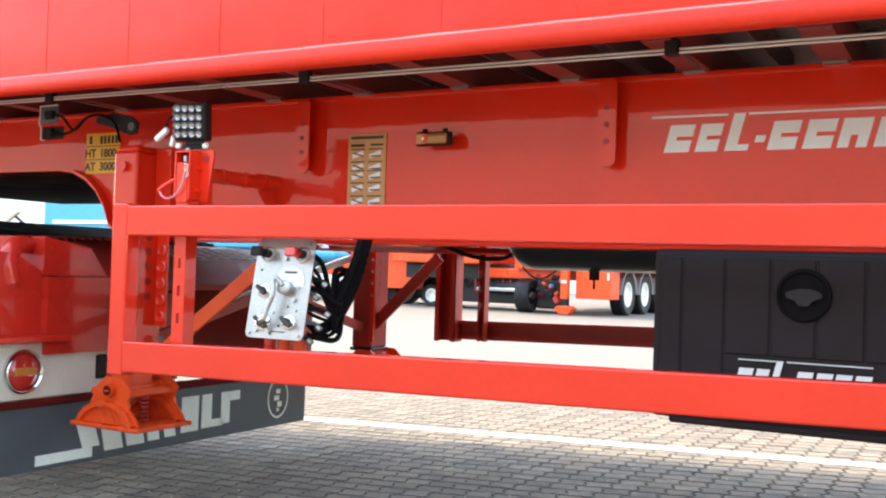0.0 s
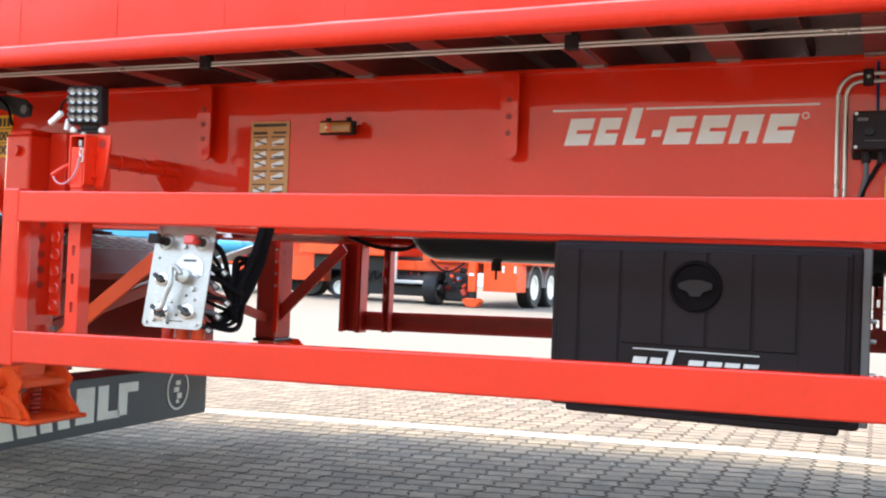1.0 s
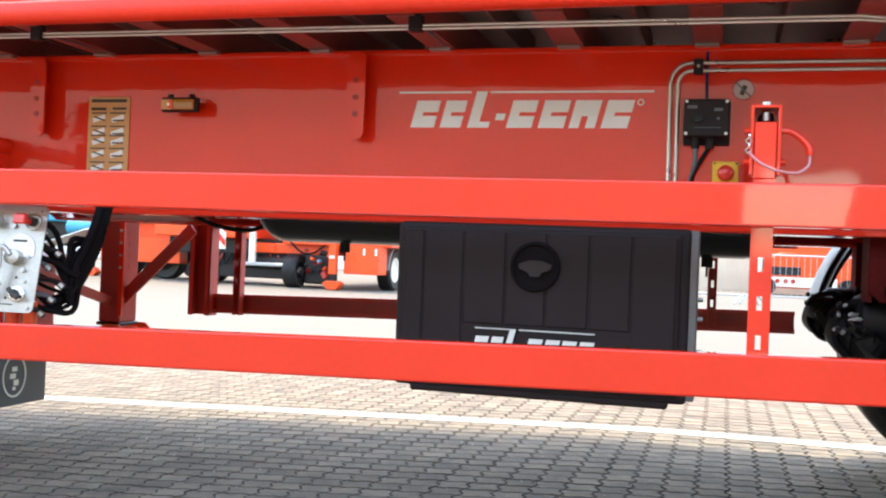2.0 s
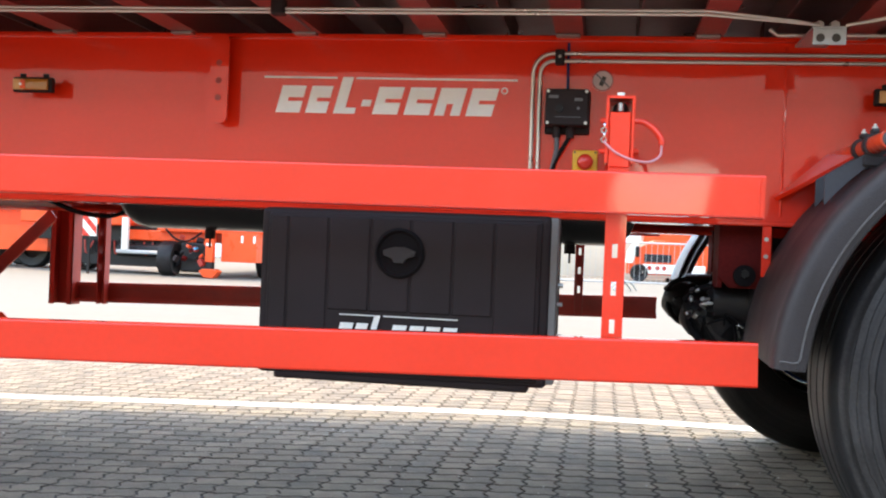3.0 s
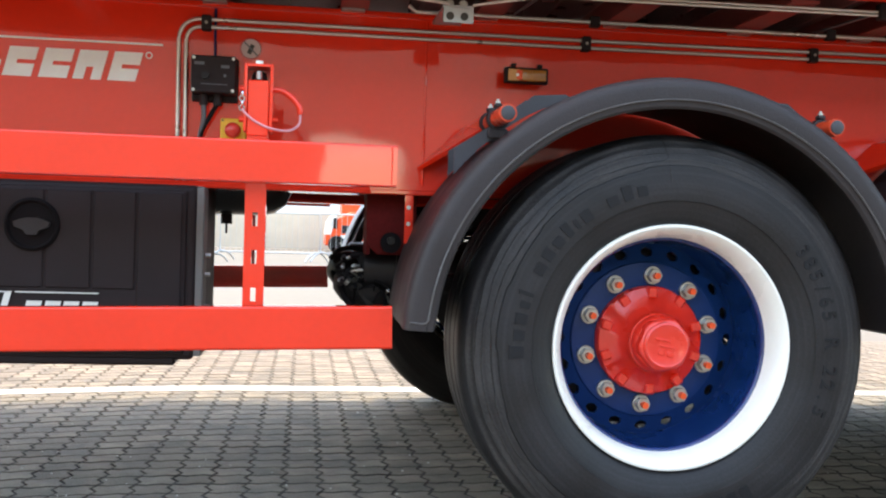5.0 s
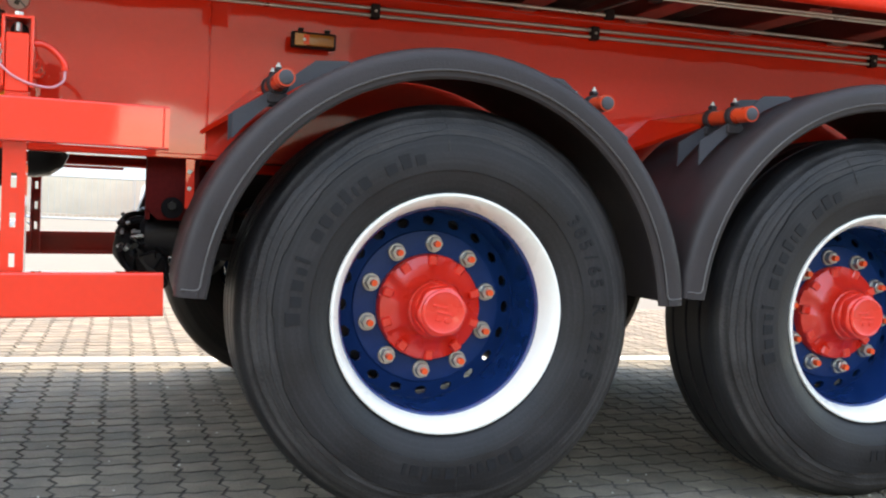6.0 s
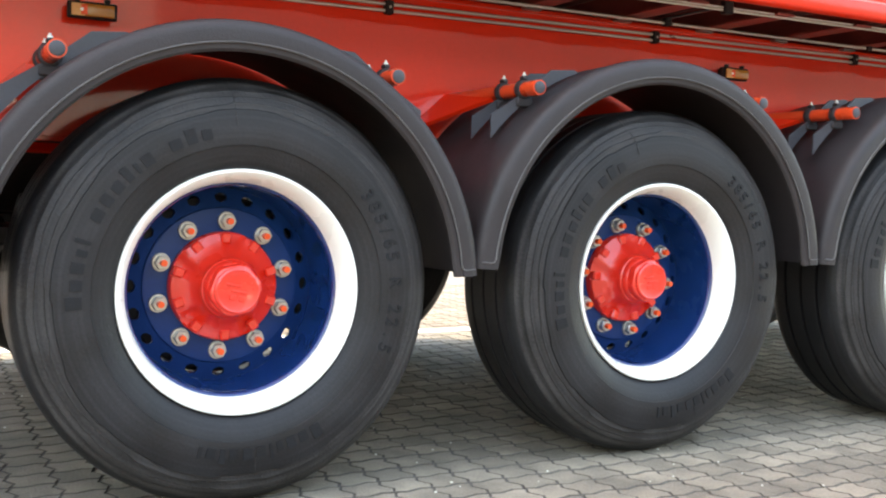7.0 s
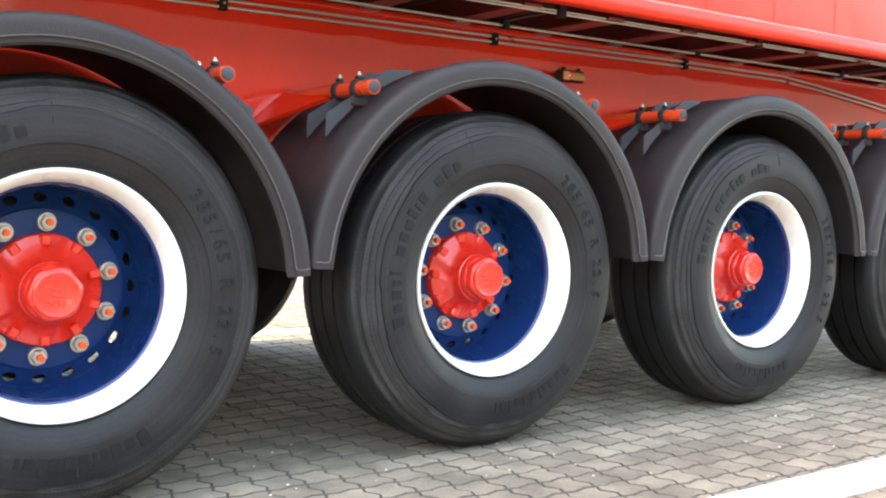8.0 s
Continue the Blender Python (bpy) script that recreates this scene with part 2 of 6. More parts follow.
def rounded(x0, x1, z0, z1, r, n=4):
    pts = []
    for cx, cz, a0 in ((x1 - r, z1 - r, 0), (x0 + r, z1 - r, 90), (x0 + r, z0 + r, 180), (x1 - r, z0 + r, 270)):
        for k in range(n + 1):
            a = radians(a0 + 90 * k / n)
            pts.append((cx + r * math.cos(a), cz + r * math.sin(a)))
    return pts


def revolve(bm, profile, seg=64, closed=False, mats=None):
    """(radius, y) turned about the y axis."""
    rings = [[bm.verts.new((r * math.cos(a), y, r * math.sin(a))) for a in (2 * math.pi * k / seg for k in range(seg))] for r, y in profile]
    n = len(rings)
    for i in range(n if closed else n - 1):
        a, b = rings[i], rings[(i + 1) % n]
        for k in range(seg):
            f = bm.faces.new((a[k], a[(k + 1) % seg], b[(k + 1) % seg], b[k]))
            if mats:
                f.material_index = mats[i]
    return bm


def beam(bm, p0, p1, w, h, bev=0.0, up=(0, 0, 1)):
    """A rectangular bar from p0 to p1."""
    p0, p1 = Vector(p0), Vector(p1)
    d = p1 - p0
    z = d.normalized()
    x = Vector(up).cross(z).normalized()
    y = z.cross(x)
    m = Matrix((x, y, z)).transposed().to_4x4()
    m.translation = (p0 + p1) / 2
    return box(bm, -w / 2, w / 2, -h / 2, h / 2, -d.length / 2, d.length / 2, bev, 1, m)


def gz(x):
    """Ground height: nearly level by the wheels, falling gently towards the tractor."""
    s = min(max(-1.0 - x, 0.0), 4.4)
    return -0.02 + 0.0015 * min(max(x, 0.0), 8.0) - 0.034 * (s * s / 0.8 * 0.5 if s < 0.8 else s - 0.4)


CY = 1.20          # the trailer's middle line


def my(y):
    return 2 * CY - y


# ---- ground ----
bm = B()
xs = [-400, -100, -40, -15, -8.84, -7.0] + [-7 + 0.4 * k for k in range(1, 18)] + [0.0, 0.4, 1.2, 2, 5, 6.30, 8.0, 15, 40, 100, 400]
ys = [-400, -60, -12, -4.28, -1.61, 0, 1, 2, 3, 4, 5.23, 8, 20, 60, 150, 400]
grid = [[bm.verts.new((x, y, gz(x) - 0.0045)) for x in xs] for y in ys]
for r0, r1 in zip(grid, grid[1:]):
    for k in range(len(xs) - 1):
        f = bm.faces.new((r0[k], r0[k + 1], r1[k + 1], r1[k]))
        c = f.calc_center_median()
        f.material_index = 0 if -8.8 < c.x < 6.2 and -4.2 < c.y < 5.2 else 1
ground = tagged(part("ground", bm, [JOINT, FARPAVE], smooth=40), "grey-beige concrete block paved yard", "ground", kind="structure")


def road_line(name, x0, x1, y0, y1, label):
    bm = B()
    n = int((x1 - x0) / 0.05)
    rnd = random.Random(5)
    rows = []
    for k in range(n + 1):
        x = x0 + (x1 - x0) * k / n
        z = gz(x) + 0.0035
        e0, e1 = rnd.uniform(-0.003, 0.003), rnd.uniform(-0.003, 0.003)
        rows.append([bm.verts.new((x, y0 + e0, z - 0.004)), bm.verts.new((x, y0 + e0, z)), bm.verts.new((x, y1 + e1, z)), bm.verts.new((x, y1 + e1, z - 0.004))])
    for a, b in zip(rows, rows[1:]):
        for k in range(3):
            bm.faces.new((a[k], b[k], b[k + 1], a[k + 1]))
    return tagged(part(name, bm, LINEP), label, "road marking", kind="structure")


road_line("road_line", -14, 14, 2.54, 2.66, "white painted parking line on the pavers")
road_line("road_line", -3.0, 14, -0.875, -0.695, "white painted parking line on the pavers")

# ---- semi-trailer: chassis and body ----
trailer = thing("semi_trailer", (0.0, CY, 0.0), "glossy red tipper semi-trailer parked on the pavers", "trailer")
ZT, ZB = 1.37, 0.885


def web_outline():
    arc = [(-4.16, 0.95)] + [(-4.50 + 0.30 * math.cos(radians(a)), 0.86 + 0.30 * math.sin(radians(a))) for a in (15, 30, 45, 60, 75, 90)]
    return [(8.2, ZT), (-6.0, ZT), (-6.0, 1.16)] + arc[::-1] + [(-4.13, ZB), (8.2, ZB)]


for y in (0.516, my(0.516) - 0.012):
    part("chassis_beam", prism(B(), web_outline(), y, y + 0.012), RED, trailer)
for ya in (0.500, my(0.64)):
    bm = B()
    box(bm, -6.0, 8.2, ya, ya + 0.14, ZT, ZT + 0.014, 0.003, 1)
    part("top_flange", bm, RED, trailer)
    bm = B()
    box(bm, -4.10, 8.2, ya - 0.02, ya + 0.14, ZB - 0.014, ZB, 0.003, 1)
    part("bottom_flange", bm, RED, trailer)
    bm = B()
    pts = [(-6.0, 1.16)] + [(-4.50 + 0.30 * math.cos(radians(a)), 0.86 + 0.30 * math.sin(radians(a))) for a in (90, 75, 60, 45, 30, 15)] + [(-4.13, ZB)]
    up = [(x, z - 0.012) for x, z in pts]
    prism(bm, pts + up[::-1], ya - 0.02, ya + 0.14)
    part("neck_flange", bm, RED, trailer, smooth=40)
# weld seam and doubler plate on the near beam
bm = B()
sweep(bm, [(-0.555, 0.515, 0.90 + 0.02 * k) for k in range(24)], 0.004, 6)
part("weld_seam", bm, RED, trailer)

# body
TILT = Matrix.Translation((-1.4, 0, 1.367)) @ pose(0, 0, 0, 0, -0.22, 0)


def tb(name, bm, material, label="", smooth=None):
    return part(name, bm, material, trailer, label, TILT, smooth)


LX0, LX1 = -5.4, 9.0
BODY_FAR = 2.49        # the body overhangs the chassis a little on the far side
for side in (0, 1):
    s = (lambda y: y) if side == 0 else (lambda y: BODY_FAR - y)
    bm = B()
    prof = [(-0.030, 0.050), (-0.030, 0.019), (-0.027, 0.010), (-0.020, 0.003), (-0.010, 0.0), (0.004, 0.0), (0.010, 0.006), (0.010, 0.066), (-0.012, 0.066)]
    plate_x(bm, [(s(y), z) for y, z in prof], LX0, LX1)
    tb("body_sill", bm, BODYRED, smooth=50)
    bm = B()
    box(bm, LX0, LX1, min(s(-0.012), s(0.03)), max(s(-0.012), s(0.03)), 0.066, 2.38)
    tb("body_wall", bm, BODYRED)
    bm = B()
    box(bm, LX0, LX1, min(s(-0.05), s(0.06)), max(s(-0.05), s(0.06)), 2.38, 2.50, 0.01)
    tb("top_rail", bm, BODYRED)
bm = B()
sweep(bm, [(LX0 + 0.12 * k, -0.020 + 0.0012 * math.sin(k * 1.7), 0.0565 + 0.0012 * math.sin(k * 2.3)) for k in range(int((LX1 - LX0) / 0.12))], 0.0045, 6)
tb("sill_bead", bm, SEALANT, "pale sealing bead along the body sill")
for k in range(-9, 25):
    bm = B()
    xx = 0.136 + 0.3875 * k - 0.8
    box(bm, xx - 0.002, xx + 0.002, -0.0132, -0.010, 0.066, 2.37)
    tb("panel_seam", bm, BODYRED)
for xe in (LX0, LX1):
    bm = B()
    box(bm, xe - 0.02, xe + 0.02, 0.0, BODY_FAR, 0.0, 2.38)
    tb("end_wall", bm, BODYRED)
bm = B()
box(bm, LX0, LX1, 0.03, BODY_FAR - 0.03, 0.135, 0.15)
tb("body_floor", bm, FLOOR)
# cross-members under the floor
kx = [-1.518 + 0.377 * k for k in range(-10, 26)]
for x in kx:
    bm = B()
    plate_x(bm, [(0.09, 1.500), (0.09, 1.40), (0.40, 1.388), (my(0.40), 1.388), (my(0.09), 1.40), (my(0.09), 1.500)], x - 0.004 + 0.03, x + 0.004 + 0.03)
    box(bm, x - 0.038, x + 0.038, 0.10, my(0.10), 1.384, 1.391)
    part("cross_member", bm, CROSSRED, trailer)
    bm = B()
    box(bm, x - 0.036, x + 0.030, 0.474, 0.512, 1.3755, 1.3835, 0.002, 1)
    part("bearing_pad", bm, STEEL, trailer)
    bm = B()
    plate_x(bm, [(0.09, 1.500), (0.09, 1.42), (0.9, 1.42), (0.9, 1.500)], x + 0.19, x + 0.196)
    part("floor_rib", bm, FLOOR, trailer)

# three-hole brackets on the near beam
for bx in (-3.258, -2.147):
    bm = B()
    out = rounded(bx - 0.028, bx + 0.028, 1.113, 1.372, 0.02)
    prism(bm, out, 0.462, 0.470)
    box(bm, bx - 0.028, bx - 0.020, 0.470, 0.514, 1.13, 1.37)
    br = part("bracket_plate", bm, RED, trailer)
    for hz in (1.187, 1.237, 1.288):
        bm = B()
        cyl(bm, (bx - 0.001, 0.4605, hz), (bx - 0.001, 0.4625, hz), 0.0085)
        part("bolt_hole", bm, RED_D, br)

# ---- side guards ----
PAINT = RED


def guard(s, name):
    g = thing("side_guard", (-2.1, s(0.02), 0.42), "red painted side guard of two rails below the trailer" if name == "near" else "red side guard with shade painted into its red, its channels open towards the chassis", "side guard", "side guards")
    # the far guard takes a darker red, its shade put into the colour
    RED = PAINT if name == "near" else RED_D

    def yb(a, b):
        return (min(s(a), s(b)), max(s(a), s(b)))
    # rails are folded channels, open at the back
    h = 0.0485
    chan = [(0.0, 0.005 - h), (0.0, h - 0.005), (0.0016, h - 0.0016), (0.005, h), (0.040, h), (0.040, h - 0.020), (0.036, h - 0.020), (0.036, h - 0.004), (0.006, h - 0.004),
            (0.004, h - 0.006), (0.004, 0.006 - h), (0.006, 0.004 - h), (0.036, 0.004 - h), (0.036, 0.020 - h), (0.040, 0.020 - h), (0.040, -h), (0.005, -h), (0.0016, 0.0016 - h)]
    chan = [(s(y), z) for y, z in chan]
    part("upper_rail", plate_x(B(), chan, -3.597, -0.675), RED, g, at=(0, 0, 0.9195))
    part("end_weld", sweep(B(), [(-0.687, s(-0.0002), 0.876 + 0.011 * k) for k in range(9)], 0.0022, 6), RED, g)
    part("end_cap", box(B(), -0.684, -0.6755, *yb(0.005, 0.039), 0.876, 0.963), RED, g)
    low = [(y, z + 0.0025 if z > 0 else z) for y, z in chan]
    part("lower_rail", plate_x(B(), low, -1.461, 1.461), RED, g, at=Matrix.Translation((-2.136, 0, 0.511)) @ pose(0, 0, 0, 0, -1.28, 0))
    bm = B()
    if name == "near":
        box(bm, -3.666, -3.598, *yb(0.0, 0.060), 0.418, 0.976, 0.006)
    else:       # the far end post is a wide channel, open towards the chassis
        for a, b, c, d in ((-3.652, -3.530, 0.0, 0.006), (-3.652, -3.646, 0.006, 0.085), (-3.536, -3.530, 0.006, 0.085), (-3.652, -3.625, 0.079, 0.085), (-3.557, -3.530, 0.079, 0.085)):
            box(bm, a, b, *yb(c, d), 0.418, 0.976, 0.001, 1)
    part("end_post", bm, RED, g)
    for px, zl in ((-3.408 if name == "near" else -3.372, 0.43), (-0.998 if name == "near" else -1.032, 0.50)):
        bm = B()
        w = 0.024 if name == "near" else 0.020
        # slotted channel: face strips between the slots, and two side flanges
        y0, y1 = yb(0.045, 0.050)
        box(bm, px - w, px - 0.006, y0, y1, zl, 1.03)
        box(bm, px + 0.006, px + w, y0, y1, zl, 1.03)
        z = zl
        for sz in (0.612, 0.6995, 0.787):
            box(bm, px - 0.006, px + 0.006, y0, y1, z, sz - 0.016)
            z = sz + 0.016
        box(bm, px - 0.006, px + 0.006, y0, y1, z, 1.03)
        f0, f1 = yb(0.050, 0.095)
        box(bm, px - w, px - w + 0.005, f0, f1, zl, 1.03)
        box(bm, px + w - 0.005, px + w, f0, f1, zl, 1.03)
        part("slotted_post", bm, RED, g)
        bm = B()
        for a, b2, c, d in ((-0.033, -0.026, 0.04, 0.11), (0.026, 0.033, 0.04, 0.11)):
            box(bm, px + a, px + b2, *yb(c, d), 0.99, 1.146, 0.001, 1)
        box(bm, px - 0.031, px + 0.031, *yb(0.105, 0.11), 0.99, 1.146)
        box(bm, px - 0.026, px + 0.026, *yb(0.040, 0.105), 1.140, 1.146)
        box(bm, px - 0.024, px + 0.024, *yb(0.040, 0.046), 0.98, 1.108, 0.002, 1)
        part("post_socket", bm, RED, g)
        bm = B()
        bmesh.ops.create_uvsphere(bm, u_segments=18, v_segments=12, radius=0.0185, matrix=Matrix.Translation((px, s(0.080), 1.118)))
        part("rubber_stop", bm, BLACKP, g, smooth=60)
        bm = B()
        cyl(bm, (px, s(0.066), 1.146), (px, s(0.066), 1.156), 0.0095, seg=6)
        cyl(bm, (px, s(0.056), 1.112), (px, s(0.056), 1.130), 0.0075, seg=12)
        part("steel_nut", bm, STEEL, g)
        bm = B()
        part("pivot_pin", cyl(bm, (px - 0.045, s(0.075), 1.02), (px + 0.045, s(0.075), 1.02), 0.007, seg=10), RED, g)
        part("pivot_pin", cyl(B(), (px - 0.045, s(0.075), 1.092), (px + 0.045, s(0.075), 1.092), 0.007, seg=10), RED, g)
        bm = B()
        cyl(bm, (px, s(0.09), 1.08), (px, s(0.52), 1.08), 0.024, seg=14)
        part("arm", bm, RED, g, smooth=40)
        for cy in (0.22, 0.33, 0.44):
            part("arm_collar", cyl(B(), (px, s(cy - 0.006), 1.08), (px, s(cy + 0.006), 1.08), 0.030, seg=16), RED, g, smooth=40)
        bm = B()
        plate_x(bm, [(s(0.515), 1.11), (s(0.40), 1.11), (s(0.42), 1.05), (s(0.47), 1.00), (s(0.515), 0.99)], px - 0.006, px + 0.006)
        part("arm_bracket", bm, RED, g)
        if px < -2:
            sp = part("socket_plate", prism(B(), [(px + 0.034, 1.150), (px + 0.088, 1.150), (px + 0.090, 1.128), (px + 0.066, 0.985), (px + 0.034, 0.985)], *yb(0.085, 0.093), 0.001), RED, g)
            part("plate_hole", cyl(B(), (px + 0.058, s(0.0835), 1.122), (px + 0.058, s(0.0855), 1.122), 0.013, seg=20), RED_D, sp)
    return g


near_guard = guard(lambda y: y, "near")
far_guard = guard(my, "far")
far_guard.location.x -= 0.095      # the far guard hangs a little further forward

# ---- wheels ----
WX = [0.0075, 1.302, 2.602, 3.90]
FX = [-0.014, 1.260, 2.548, 3.845]
FAR_X = -0.09                      # the far wheels stand a little further forward
WZ = 0.508
tyre_prof = [(0.297, 0.012), (0.302, 0.003), (0.312, -0.004), (0.340, -0.017), (0.354, -0.021), (0.3555, -0.0238), (0.375, -0.029), (0.400, -0.0330), (0.425, -0.0345), (0.4345, -0.0345), (0.4362, -0.0300), (0.4500, -0.0300), (0.4517, -0.0255),
             (0.4700, -0.0220), (0.4715, -0.0180), (0.4850, -0.0110), (0.4865, -0.0065), (0.497, 0.003), (0.504, 0.012), (0.511, 0.020), (0.519, 0.036), (0.521, 0.048)]
for gy in (0.085, 0.155, 0.225):
    tyre_prof += [(0.5215, gy - 0.006), (0.509, gy - 0.005), (0.509, gy + 0.005), (0.5215, gy + 0.006)]
tyre_prof += [(0.521, 0.262), (0.518, 0.275), (0.50, 0.305), (0.46, 0.338), (0.40, 0.344), (0.34, 0.332), (0.30, 0.310), (0.28, 0.30), (0.28, 0.03)]


# the tread sits back from the bulge of the sidewall
tyre_prof = [(r, y + 0.020 * min(1.0, max(0.0, (r - 0.36) / 0.12)) if y < 0.05 else y + 0.020) for r, y in tyre_prof]


def flatten_tyre(bm):
    """The contact patch: nothing reaches below the ground, and the sidewall bulges a little there."""
    for v in bm.verts:
        if v.co.z < 0.0:
            v.co.z *= 1.0135
        if v.co.z < -WZ - 0.019:
            v.co.z = -WZ - 0.019


def jog(a):
    """Wear ridges step in and out round the shoulder."""
    k = (a / (2 * math.pi) * 9.0) % 1.0
    return min(1.0, max(0.0, min(k, 0.55 - k) * 40.0)) if k < 0.55 else 0.0


SEG = 160
bm = revolve(B(), tyre_prof, SEG, closed=True, mats=[1 if r > 0.4355 and y < 0.03 else 0 for r, y in tyre_prof])
rnd = random.Random(3)
for v in bm.verts:
    r = math.hypot(v.co.x, v.co.z)
    if v.co.y < 0.02 and r > 0.430:
        a = math.atan2(v.co.z, v.co.x) + (0.10 if r > 0.445 else 0.0)
        d = 0.0048 * jog(a) if r < 0.4600 else 0.003 * jog(a + 0.9)
        if r > 0.50:
            d = 0.0
        v.co.x *= (r + d) / r
        v.co.z *= (r + d) / r
    elif 0.02 <= v.co.y < 0.05 and r > 0.51:
        d = rnd.uniform(-0.0022, 0.0008)
        v.co.x *= (r + d) / r
        v.co.z *= (r + d) / r
flatten_tyre(bm)
tyre_src = part("tyre", bm, [RUBBER, DUSTY], smooth=28)
tyre_mesh = tyre_src.data
bpy.data.objects.remove(tyre_src)


def mesh_of(bm, mats, smooth=None):
    o = part("m", bm, mats, smooth=smooth)
    d = o.data
    bpy.data.objects.remove(o)
    return d


rim_prof = [(0.296, 0.02), (0.300, 0.004), (0.2985, -0.001), (0.293, -0.002), (0.287, 0.003), (0.281, 0.016), (0.274, 0.026), (0.2690, 0.060), (0.2665, 0.068), (0.2640, 0.0692), (0.2608, 0.0720), (0.2590, 0.0765), (0.2590, 0.084), (0.2610, 0.093), (0.2610, 0.130), (0.2590, 0.175), (0.2555, 0.212), (0.2525, 0.226)]
rim_lip_mesh = mesh_of(revolve(B(), rim_prof[:9], 80), WHITE, 40)
rim_barrel_mesh = mesh_of(revolve(B(), rim_prof[8:], 80), BLUE, 40)


def disc_bm():
    """The dished wheel disc with its ring of vent holes."""
    bm = B()
    n = 20
    rin, rout, yin, yout = 0.203, 0.2525, 0.201, 0.226

    def P(r, a):
        y = yin + (yout - yin) * (r - rin) / (rout - rin)
        return Vector((r * math.cos(a), y, r * math.sin(a)))
    step = 2 * math.pi / n
    rm = (rin + rout) / 2
    for k in range(n):
        c = k * step
        outer = [(rin, c - step / 2), (rin, c), (rin, c + step / 2), (rm, c + step / 2), (rout, c + step / 2), (rout, c), (rout, c - step / 2), (rm, c - step / 2)]
        ov = [bm.verts.new(P(*o)) for o in outer]
        hv, dv = [], []
        for j in range(8):
            ang = math.atan2(outer[j][1] - c, (outer[j][0] - rm) / rm)
            w = P(rm + 0.0135 * math.cos(ang), c + 0.0165 / rm * math.sin(ang))
            hv.append(bm.verts.new(w))
            dv.append(bm.verts.new(w + Vector((0, 0.012, 0))))
        for j in range(8):
            i = (j + 1) % 8
            bm.faces.new((ov[j], ov[i], hv[i], hv[j]))
            bm.faces.new((hv[j], hv[i], dv[i], dv[j]))
    bmesh.ops.remove_doubles(bm, verts=bm.verts, dist=1e-5)
    revolve(bm, [(0.203, 0.201), (0.2005, 0.195), (0.194, 0.193), (0.12, 0.193)], 80)
    return bm


disc_mesh = mesh_of(disc_bm(), BLUEDISC, 35)
drum_mesh = mesh_of(revolve(B(), [(0.0, 0.240), (0.215, 0.240), (0.232, 0.247), (0.238, 0.265), (0.238, 0.33), (0.0, 0.34)], 48), BLACKM, 40)


def hub_bm():
    bm = revolve(B(), [(0.140, 0.138), (0.140, 0.118), (0.136, 0.110), (0.122, 0.104), (0.098, 0.092), (0.080, 0.074), (0.076, 0.064), (0.075, 0.050), (0.070, 0.045), (0.0, 0.045)], 60)
    # shallow scoops between the ribs of the casting
    for v in bm.verts:
        r = math.hypot(v.co.x, v.co.z)
        if 0.095 < r < 0.139:
            a = math.atan2(v.co.z, v.co.x)
            if (a / (2 * math.pi) * 5.0) % 1.0 < 0.30:
                v.co.y += 0.013
    return bm


lug_mesh = mesh_of(box(B(), 0.110, 0.1385, 0.097, 0.122, -0.013, 0.013, 0.004, 1), HUBRED)


def cap_bm():
    bm = revolve(B(), [(0.072, 0.050), (0.071, 0.032), (0.066, 0.026), (0.0, 0.026)], 48)
    hexa = revolve(B(), [(0.067, 0.036), (0.067, 0.006), (0.065, 0.000), (0.060, -0.0035), (0.050, -0.004)], 48)
    for v in hexa.verts:
        a = (math.atan2(v.co.z, v.co.x) - radians(10)) % radians(60) - radians(30)
        k = min(1.0, 0.935 / math.cos(a))
        v.co.x, v.co.z = v.co.x * k, v.co.z * k
    tmp = bpy.data.meshes.new("hexa")
    hexa.to_mesh(tmp)
    hexa.free()
    bm.from_mesh(tmp)
    bpy.data.meshes.remove(tmp)
    revolve(bm, [(0.058, -0.002), (0.057, -0.010), (0.052, -0.013), (0.048, -0.011), (0.0, -0.011)], 48)
    for dx, dz, w, h in ((-0.012, 0.012, 0.040, 0.007), (0.004, -0.002, 0.044, 0.006), (-0.010, -0.018, 0.016, 0.014), (0.014, -0.018, 0.016, 0.014)):
        box(bm, dx - w / 2, dx + w / 2, -0.0135, -0.010, dz - h / 2, dz + h / 2, 0.0015, 1, Matrix.Rotation(radians(12), 4, "Y"))
    return bm


hub_mesh = mesh_of(hub_bm(), HUBRED, 35)
cap_mesh = mesh_of(cap_bm(), HUBRED, 40)


def nut_bm():
    bm = B()
    cyl(bm, (0, 0.138, 0), (0, 0.131, 0), 0.0240, 0.0228, 20)
    hexa = [(0.0195 * math.cos(radians(60 * k)), 0.0195 * math.sin(radians(60 * k))) for k in range(6)]
    prism(bm, hexa, 0.110, 0.132, 0.002)
    return bm


nut_mesh = mesh_of(nut_bm(), STEEL, 30)
stud_mesh = mesh_of(cyl(B(), (0, 0.112, 0), (0, 0.0945, 0), 0.0092, 0.0084, 12), ORANGE, 40)


